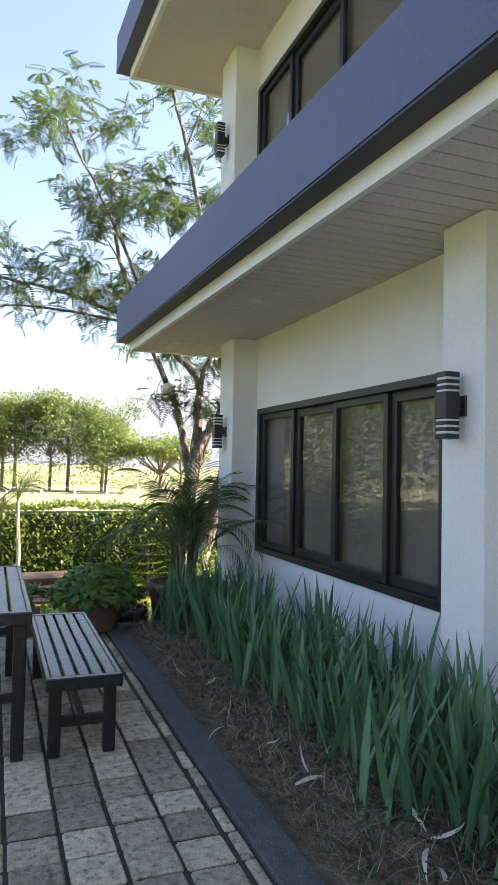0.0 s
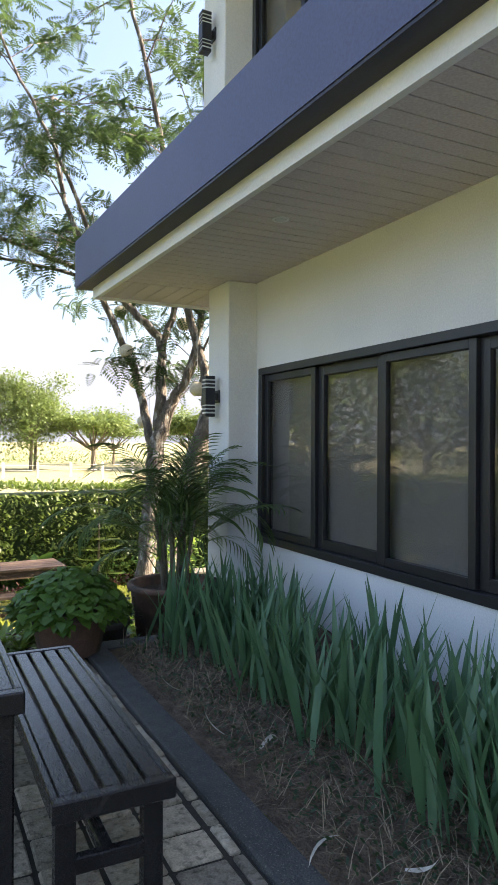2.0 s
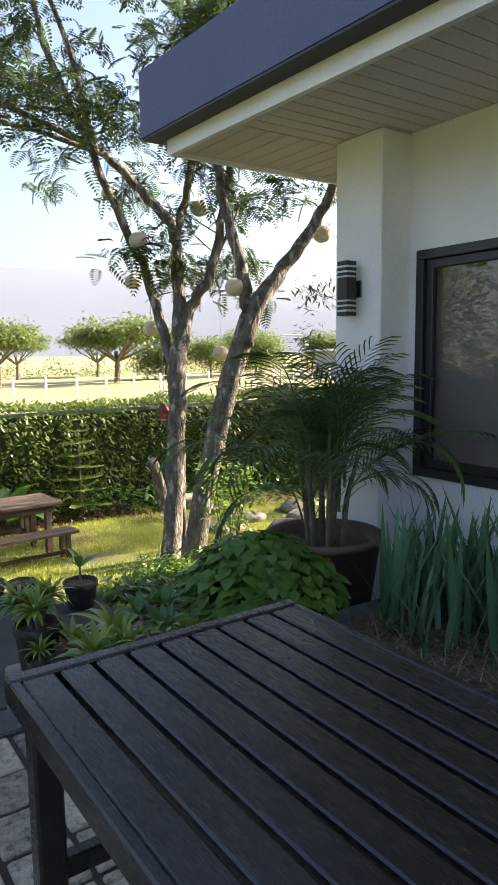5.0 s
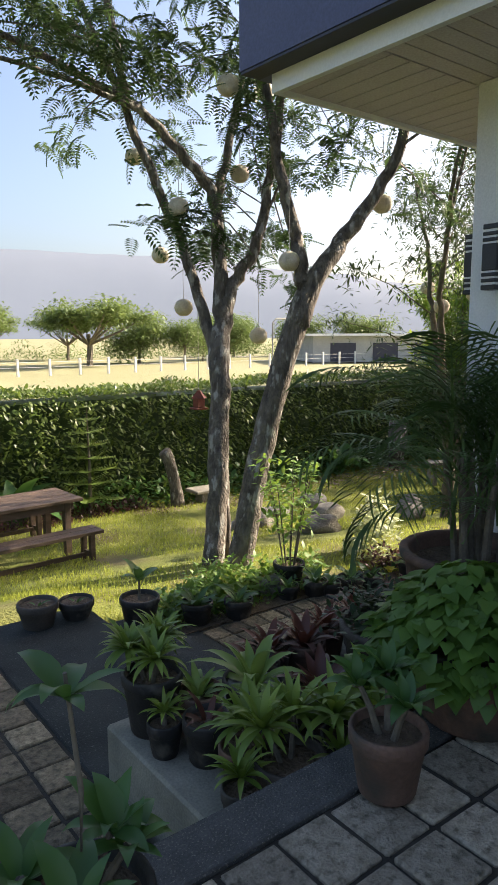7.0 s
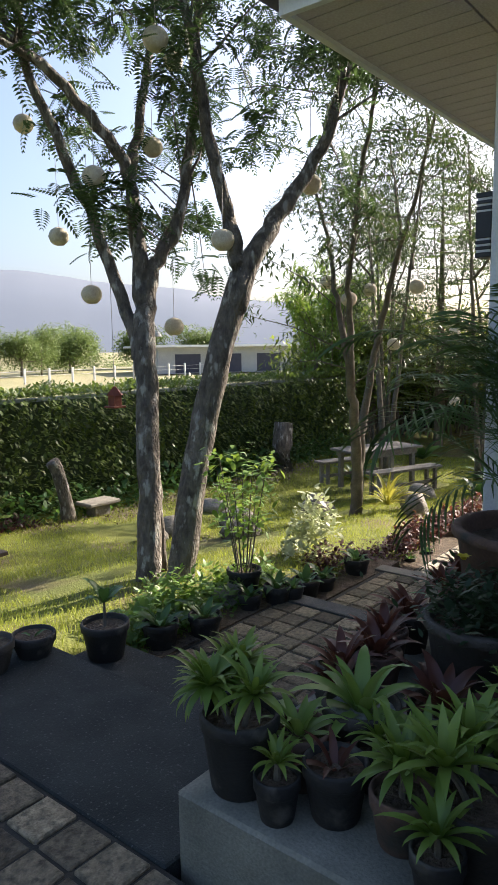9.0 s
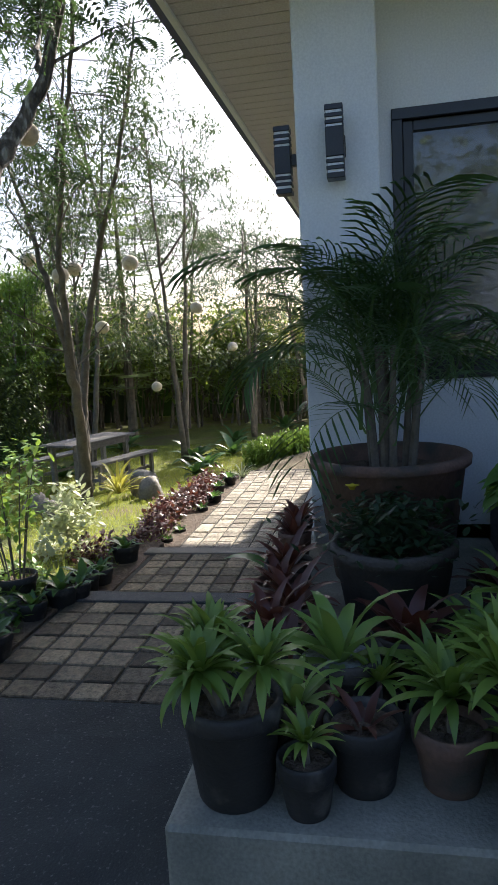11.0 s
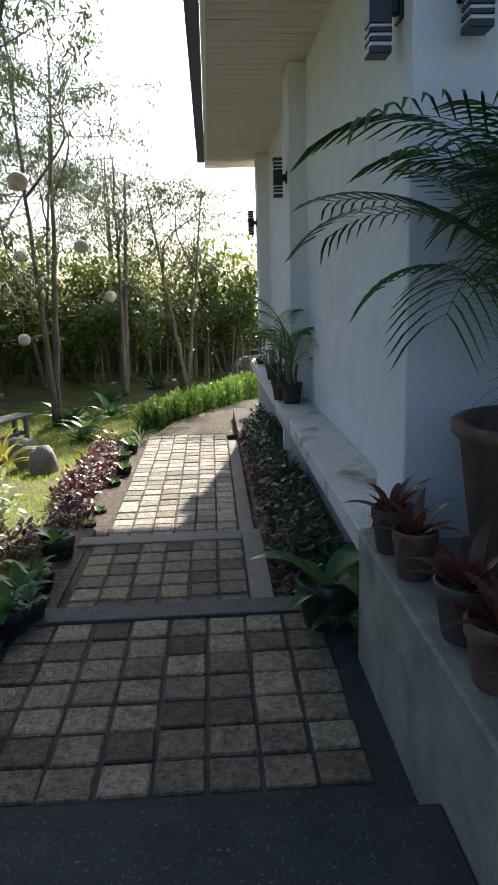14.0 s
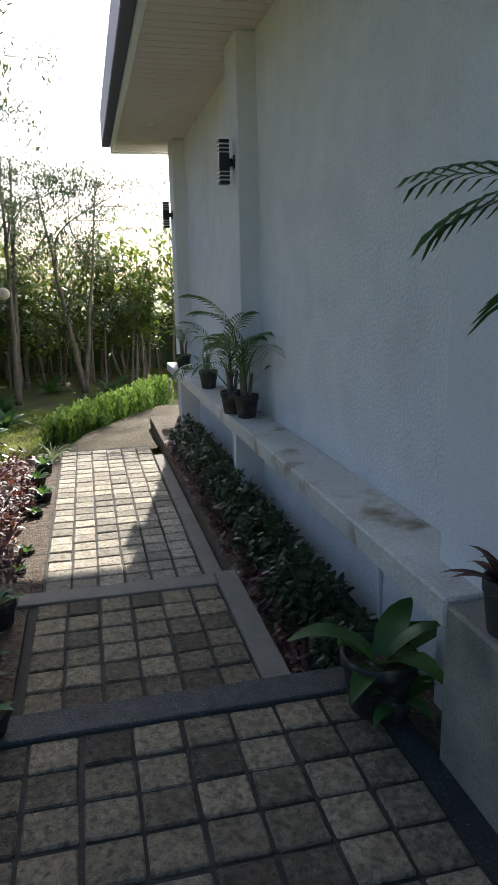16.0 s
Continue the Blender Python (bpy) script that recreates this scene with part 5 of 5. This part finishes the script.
for i, (x, y, s, f) in enumerate([(7.3, 12.9, 0.28, 0.5), (6.6, 11.8, 0.3, 0.6), (5.5, 10.8, 0.27, 0.6), (8.0, 11.35, 0.25, 0.9), (7.35, 10.75, 0.22, 0.8), (7.9, 9.55, 0.2, 1.1), (5.4, 12.0, 0.22, 0.9), (5.0, 11.9, 0.22, 0.5), (8.35, 9.85, 0.2, 0.9), (6.1, 12.5, 0.22, 0.45), (9.7, 10.3, 0.24, 0.8), (3.2, 9.0, 0.18, 0.5)]):
    stone(x, y, s, f, random.Random(200 + i))
stump = thing("tree_stump", "short bare leaning tree stump by the hedge", "stump", at=(5.1, 13.9, -1.42))
part("trunk", tube(bmesh.new(), bent([(0.05, 0, -0.05), (0, 0, 0.35), (-0.12, 0, 0.8), (-0.2, 0.02, 0.95)], 3), [0.13, 0.12, 0.11, 0.1, 0.1, 0.1, 0.1, 0.1, 0.11, 0.1], 9), M_BARK, stump, smooth=True)
stump2 = thing("tree_stump", "thick bare stump by the hedge end", "stump", at=(10.9, 14.1, -1.45))
part("trunk", tube(bmesh.new(), [(0, 0, -0.05), (0, 0, 0.5), (0.05, 0, 1.0)], [0.26, 0.22, 0.2], 10), M_BARK, stump2, smooth=True)
slab = thing("stone_slab", "flat pale stone slab seat by the hedge", "stone seat", at=(5.7, 13.9, -1.43))
part("top", boxes((-0.3, 0.3, -0.2, 0.2, 0.18, 0.24), bevel=0.015), M_KERBPALE, slab)
part("base", boxes((-0.15, 0.15, -0.12, 0.12, 0, 0.18), bevel=0.01), M_STONE, slab)


def layered_pine(x, y, h, label, r, tiers, spread):
    t = thing("layered_pine", label, "pine tree", "layered pines", (x, y, ground_z(x, y)))
    part("trunk", tube(bmesh.new(), [(0, 0, -0.05), (0.01, 0, h * 0.5), (0, 0.01, h)], [0.018 * h + 0.01, 0.012 * h, 0.006], 8), M_STEM, t)
    for i in range(tiers):
        z = h * (0.18 + 0.8 * i / (tiers - 1))
        L = spread * (1 - 0.85 * i / tiers)
        for k in range(6):
            a = k * math.pi / 3 + i * 0.5
            tv, tf = [], []
            for s in range(10):
                u = 0.1 + 0.9 * s / 9
                for sg in (-1, 1):
                    b = len(tv)
                    w = 0.2 * L * (1 - 0.5 * u) + 0.03
                    tv += [(u * L, 0, 0.12 * L * u * u), (u * L + 0.05 * L, sg * w, 0.12 * L * u * u + 0.03), (u * L + 0.1 * L, sg * w * 0.9, 0.12 * L * u * u + 0.02), (u * L + 0.06 * L, 0, 0.12 * L * u * u)]
                    tf.append((b, b + 1, b + 2, b + 3))
            part("branch", raw_mesh("branch", tv, tf), L_HEDGE, t, at=turn((0, 0, z), a, r.uniform(-0.1, 0.1)))


layered_pine(3.66, 14.1, 1.75, "young layered pine before the hedge", random.Random(71), 8, 0.55)
layered_pine(16.8, 13.1, 7.6, "tall layered pine behind the slender trees", random.Random(72), 17, 2.2)

def garden_palm(x, y, h, r):
    z = ground_z(x, y)
    p = thing("garden_palm", "slim young palm with a pale stem on the lawn", "palm tree", "young lawn palms", (x, y, z))
    part("trunk", tube(bmesh.new(), [(0, 0, -0.05), (0.04, 0, h * 0.5), (0, 0.03, h)], [0.05, 0.04, 0.03], 8), M_HUSK, p)
    for i in range(11):
        part("frond", FRONDS[i % 3], L_PALM, p, at=turn((0, 0.03, h), i * 2.4, r.uniform(-0.3, 0.4), 0, r.uniform(0.8, 1.1)))


garden_palm(0.95, 12.9, 2.0, random.Random(91))
garden_palm(0.45, 12.4, 1.6, random.Random(92))

for i, (x, y, s) in enumerate([(12.9, 10.3, 1.2), (11.6, 9.7, 1.0), (13.6, 9.6, 1.1), (10.4, 9.6, 0.8), (15.2, 9.9, 1.1), (14.5, 12.5, 1.2), (11.4, 12.6, 1.0), (16.8, 7.6, 1.3), (17.6, 9.0, 1.2)]):
    cl = thing("broad_leaf_clump", "broad-leaved green clump under the slender trees", "leafy clump", "leafy clumps under the trees", (x, y, ground_z(x, y)))
    rosette(cl, B_BIGLEAF + B_BROAD, L_BROAD if i % 2 else L_LIME, 14, 0.03, random.Random(300 + i), (0.05, 1.2), (0.9 * s, 1.5 * s))

# ---- lanterns ----
def lantern(x, y, z, up):
    o = thing("hanging_lantern", "round woven cream lantern hanging on a cord from a branch", "lantern", "lanterns in the trees", (x, y, z))
    bm = bmesh.new()
    bmesh.ops.create_icosphere(bm, subdivisions=3, radius=0.108)
    for v in bm.verts:
        v.co *= 1 + 0.05 * noise.noise(v.co * 40)
        v.co.z = max(-0.1, v.co.z) * 0.94
    part("shade", bm, M_LANTERN, o, smooth=True)
    part("cord", tube(bmesh.new(), [(0, 0, 0.1), (0, 0, up)], [0.003, 0.003], 5), M_CORD, o)


for x, y, z, up in [(3.15, 10.50, 2.69, 0.7), (3.67, 11.78, 2.37, 1.3), (3.65, 11.24, 1.72, 1.4), (4.47, 10.86, 1.39, 1.3), (3.87, 9.60, 2.12, 0.9), (4.11, 10.74, 3.19, 0.8), (3.25, 9.76, 3.68, 1.0), (4.93, 9.35, 2.75, 0.9), (3.5, 12.07, 3.55, 1.2), (4.6, 10.9, 4.2, 0.9),
                    (7.82, 10.99, 2.10, 1.2), (7.15, 10.22, 1.78, 1.0), (7.7, 9.5, 1.93, 1.1), (9.05, 10.52, 1.18, 1.5), (8.4, 10.6, 2.0, 1.0), (13.2, 9.39, 0.75, 1.2), (11.5, 10.53, 1.4, 1.4), (10.35, 9.36, 1.45, 1.2), (12.2, 10.78, 0.05, 1.4)]:
    lantern(x, y, z, up)
bl = thing("bird_lantern", "red wooden hanging lantern with a small pitched roof", "lantern", at=(3.63, 10.91, 0.55))
part("house", boxes((-0.05, 0.05, -0.05, 0.05, 0.02, 0.13), bevel=0.004), M_RED, bl)
part("tray", boxes((-0.08, 0.08, -0.08, 0.08, 0.0, 0.02), bevel=0.004), M_RED, bl)
rf = bmesh.new()
bmesh.ops.create_cone(rf, cap_ends=True, segments=4, radius1=0.11, radius2=0.02, depth=0.09)
bmesh.ops.translate(rf, verts=rf.verts, vec=(0, 0, 0.175))
part("roof", rf, M_RED, bl)
part("cord", tube(bmesh.new(), [(0, 0, 0.2), (0, 0, 1.6)], [0.003, 0.003], 5), M_CORD, bl)

# ---- lawn grass ----
R = random.Random(61)
blade_v = [(-0.004, 0, 0), (0.004, 0, 0), (0.002, 0.006, 0.6), (-0.001, 0.02, 1.0)]
blade_v = [(x * 6, y * 14, z) for x, y, z in blade_v]
mats = []
while len(mats) < 110000:
    x, y = R.uniform(-3.5, 15), R.uniform(8.75, 14.4)
    if noise.noise((x * 0.9, y * 0.9, 2)) < -0.32:
        continue
    mats.append(np.array(turn((x, y, ground_z(x, y) - 0.005), R.uniform(0, 6.3), R.uniform(-0.5, 0.5), 0, R.uniform(0.03, 0.075))))
tagged(part("lawn_grass", scatter("lawn_grass", blade_v, [(0, 1, 2, 3)], mats), L_GRASS), "short sunlit lawn grass", "grass", kind="stuff")

# ---- far path, distance ----
fp = bmesh.new()
vs = [fp.verts.new(p) for p in ((9.8, 7.3, -1.28), (9.8, 8.5, -1.28), (11.2, 8.2, -1.30), (13.6, 6.9, -1.35), (13.6, 5.2, -1.35), (11.8, 6.6, -1.30))]
fp.faces.new(vs[::-1])
bmesh.ops.solidify(fp, geom=fp.faces[:], thickness=0.08)
setting("path_far", fp, M_PAVER, "weathered paving bending round the far end of the house", "path")


FAR_V = [(0, 0, 0), (0.5, 0.3, 0.05), (1, 0, -0.1), (0.5, -0.3, 0.05)]
FAR_F = [(0, 1, 2, 3)]


def far_tree(name, x, y, h, w, r, umbrella, count):
    t = thing(name, "spreading field tree beyond the hedge" if umbrella else "rounded field tree beyond the hedge", "tree", "field trees", (x, y, -1.5))
    limbs, ends = [], []
    part("trunk", tube(bmesh.new(), [(0, 0, -0.2), (0.1, 0, h * 0.3), (0, 0.1, h * 0.5)], [w * 0.026, w * 0.022, w * 0.016], 7), M_STEM, t)
    for k in range(9):
        a = k * 0.698 + r.random() * 0.4
        d = w * 0.5 * r.uniform(0.4, 0.95)
        z = h * (r.uniform(0.72, 0.92) if umbrella else r.uniform(0.35, 0.85))
        e = Vector((d * math.cos(a), d * math.sin(a), z))
        part("limb", tube(bmesh.new(), [(0, 0, h * 0.33), e * 0.55 + Vector((0, 0, h * 0.12)), e], [w * 0.012, w * 0.008, 0.02], 5), M_STEM, t)
        ends += [e, e * 0.8 + Vector((0, 0, h * 0.14)), e * 0.5 + Vector((0, 0, h * 0.36))] if umbrella else [e, e * 0.8 + Vector((0, 0, h * 0.18)), e * 0.55 + Vector((0, 0, h * 0.38)), e * 0.7]
    tagged(part("crown", crown("far_crown", ends, w * (0.15 if umbrella else 0.24), count, FAR_V, FAR_F, w * (0.036 if umbrella else 0.045), r, flat=0.35 if umbrella else 0.9), L_FARTREE, t), kind="stuff")


R = random.Random(81)
for x, y, h, w, u in [(30, 72, 6.5, 14, True), (17, 70, 6.0, 11, True), (24, 88, 5.5, 8, True), (38, 76, 5.0, 8, False), (43, 74, 5.0, 6, False), (47, 76, 6.2, 5, False), (54, 80, 5, 8, False), (62, 90, 6, 9, False), (72, 86, 5.5, 9, False), (80, 80, 6, 9, False), (36, 92, 5.5, 9, True)]:
    far_tree("field_tree", x, y, h, w, R, u, 7500)
for k in range(16):
    far_tree("wood_tree", -22 + k * 2.3 + R.uniform(-1, 1), 74 + R.uniform(-4, 4), R.uniform(9, 12), R.uniform(6, 8), R, False, 6500)
for x, y, h, w in [(-4.5, 21, 8, 7), (-9, 18, 8, 7), (-13, 13, 8, 7), (-9, 26, 10, 8), (-16, 5, 9, 8)]:
    far_tree("yard_tree", x, y, h, w, R, False, 4200)
mound("field_scrub", "low scrub along the far field edge", "scrub", [(x, 96 + 4 * math.sin(x), -1.5) for x in np.arange(-80, 150, 2.5)], 3.0, 2.6, 26000, 0.34, L_FARTREE, R)
for k in range(46):
    x = -40 + k * 2.6
    p = part("fence_post", boxes((-0.09, 0.09, -0.09, 0.09, -0.3, 1.25), bevel=0.02), M_POST, at=(x, 56 + 0.05 * x, -1.5))
    tagged(p, "pale concrete post of the field fence", "fence post", "field fence posts")
wire = bmesh.new()
for z in (-0.9, -0.5):
    tube(wire, [(-40, 54, z), (80, 60, z)], [0.012, 0.012], 4)
tagged(part("fence_rail", wire, M_POST), "thin rails of the field fence", "fence rail")
shed = thing("warehouse", "long grey shed with a white sheet roof across the field", "shed", at=(70, 60, -1.5))
shed.rotation_euler = (0, 0, radians(-30))
part("wall", boxes((-16, 16, -7, 7, 0, 3.0)), M_SHED, shed)
rf = boxes((-17, 17, -8, 8, 3.0, 3.25))
part("roof", rf, M_WHITEROOF, shed)
for k in range(6):
    part("opening", boxes((-14 + k * 5, -11 + k * 5, -7.06, -6.95, 0.1, 2.2)), M_BLUEDARK, shed)
lampp = thing("yard_lamp_post", "thin bent lamp post beyond the hedge", "lamp post", at=(15.5, 24, -1.5))
part("pole", tube(bmesh.new(), [(0, 0, 0), (0, 0, 3.4), (0.15, 0, 3.55), (1.1, 0, 3.55), (1.2, 0, 3.3)], [0.03, 0.03, 0.03, 0.03, 0.03], 7), M_CORD, lampp)
part("head", lathe(bmesh.new(), [(0.16, 0), (0.1, 0.12), (0.03, 0.18)], 12), M_CORD, lampp, at=(1.2, 0, 3.15))


def ridge(name, dist, base, amp, a0, a1, seed):
    v, f = [], []
    n = 160
    for i in range(n + 1):
        a = a0 + (a1 - a0) * i / n
        h = base * (0.62 + 0.38 * step(math.degrees(a), 25, 75)) + amp * (noise.noise((a * 2.2, seed, 0)) + 0.35 * noise.noise((a * 7, seed, 1)) + 0.12 * noise.noise((a * 24, seed, 2)))
        for k, (dd, hh) in enumerate(((0, -60), (0.15, h * 0.45), (0.35, h * 0.85), (0.45, h))):
            v.append((math.cos(a) * dist * (1 + dd), math.sin(a) * dist * (1 + dd), hh))
    for i in range(n):
        for k in range(3):
            b = i * 4 + k
            f.append((b, b + 4, b + 5, b + 1))
    me = raw_mesh(name, v, f)
    tagged(part(name, me, M_MOUNT, smooth=True), "blue mountain ridge on the horizon with haze painted into its colour", "mountain", kind="structure")


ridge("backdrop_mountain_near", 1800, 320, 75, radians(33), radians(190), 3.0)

# ---- pavers ----
def paver_meshes(w, d, material):
    out = []
    for k in range(4):
        bm = boxes((-w / 2, w / 2, -d / 2, d / 2, -0.03, 0.0), bevel=0.007)
        for v in bm.verts:
            v.co.z += 0.003 * noise.noise((v.co.x * 30, v.co.y * 30, k * 7.0))
            v.co.x += 0.003 * noise.noise((v.co.x * 25, v.co.y * 25, k * 3.0 + 40))
        me = mesh_of(bm, "paver")
        me.materials.append(material)
        out.append(me)
    return out


def pave(parent_name, x0, y0, nx, ny, z, limit_y=None, group_label="", pitch=0.2, pitch_y=0.2, skip=lambda x, y: False, material=M_PAVER):
    floor = tagged(new(parent_name), group_label, "paving", kind="structure")
    floor.location = (x0, y0, z)
    meshes = paver_meshes(pitch - 0.017, pitch_y - 0.017, material)
    rest = []
    r = random.Random(parent_name)
    for j in range(ny):
        for i in range(nx):
            x, y = (i + 0.5) * pitch, (j + 0.5) * pitch_y
            if skip(x0 + x, y0 + y):
                continue
            m = Matrix.Translation((x + r.gauss(0, 0.002), y + r.gauss(0, 0.002), r.gauss(0, 0.0025))) @ Euler((r.gauss(0, 0.008), r.gauss(0, 0.008), r.gauss(0, 0.008) + math.pi / 2 * (r.randrange(4) if pitch == pitch_y else 0))).to_matrix().to_4x4()
            me = meshes[r.randrange(4)]
            if limit_y is None or limit_y(x0 + x, y0 + y):
                part("paver", me, material, floor, at=m)
            else:
                rest.append(m)
    if rest:
        bm = bmesh.new()
        for m in rest:
            k = len(bm.verts)
            bm.from_mesh(meshes[0])
            bm.verts.ensure_lookup_table()
            for v in bm.verts[k:]:
                v.co = m @ v.co
        tagged(part("far_pavers", bm, material, floor), kind="stuff")
    return floor


pave("floor_terrace", 1.377 - 0.2 * 27, 2.165 - 0.2 * 29, 27, 46, 0.0, lambda x, y: x > -0.8 and 0.6 < y, "square weathered concrete pavers of the terrace", skip=lambda x, y: y > 5.4, material=M_PAVERPALE)
pave("floor_terrace_edge", 1.385, 2.165 - 0.2 * 29, 1, 46, 0.0, None, "narrow cut pavers along the bed kerb", pitch=0.062, pitch_y=0.2, skip=lambda x, y: y > TY1 - 0.1 or y < -0.5, material=M_PAVERPALE)
pave("floor_terrace_end", 1.377 - 0.2 * 27, 5.365, 27, 1, 0.0, None, "pavers along the terrace kerb", pitch=0.2, pitch_y=0.242, material=M_PAVERPALE)
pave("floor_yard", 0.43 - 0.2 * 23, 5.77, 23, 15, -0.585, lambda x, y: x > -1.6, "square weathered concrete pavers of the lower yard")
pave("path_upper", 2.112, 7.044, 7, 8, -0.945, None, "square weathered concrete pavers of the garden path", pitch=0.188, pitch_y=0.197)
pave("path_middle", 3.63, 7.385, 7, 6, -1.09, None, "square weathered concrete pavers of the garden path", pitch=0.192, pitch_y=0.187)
# Same path pavers in the pale tone: the sun patch is painted in.
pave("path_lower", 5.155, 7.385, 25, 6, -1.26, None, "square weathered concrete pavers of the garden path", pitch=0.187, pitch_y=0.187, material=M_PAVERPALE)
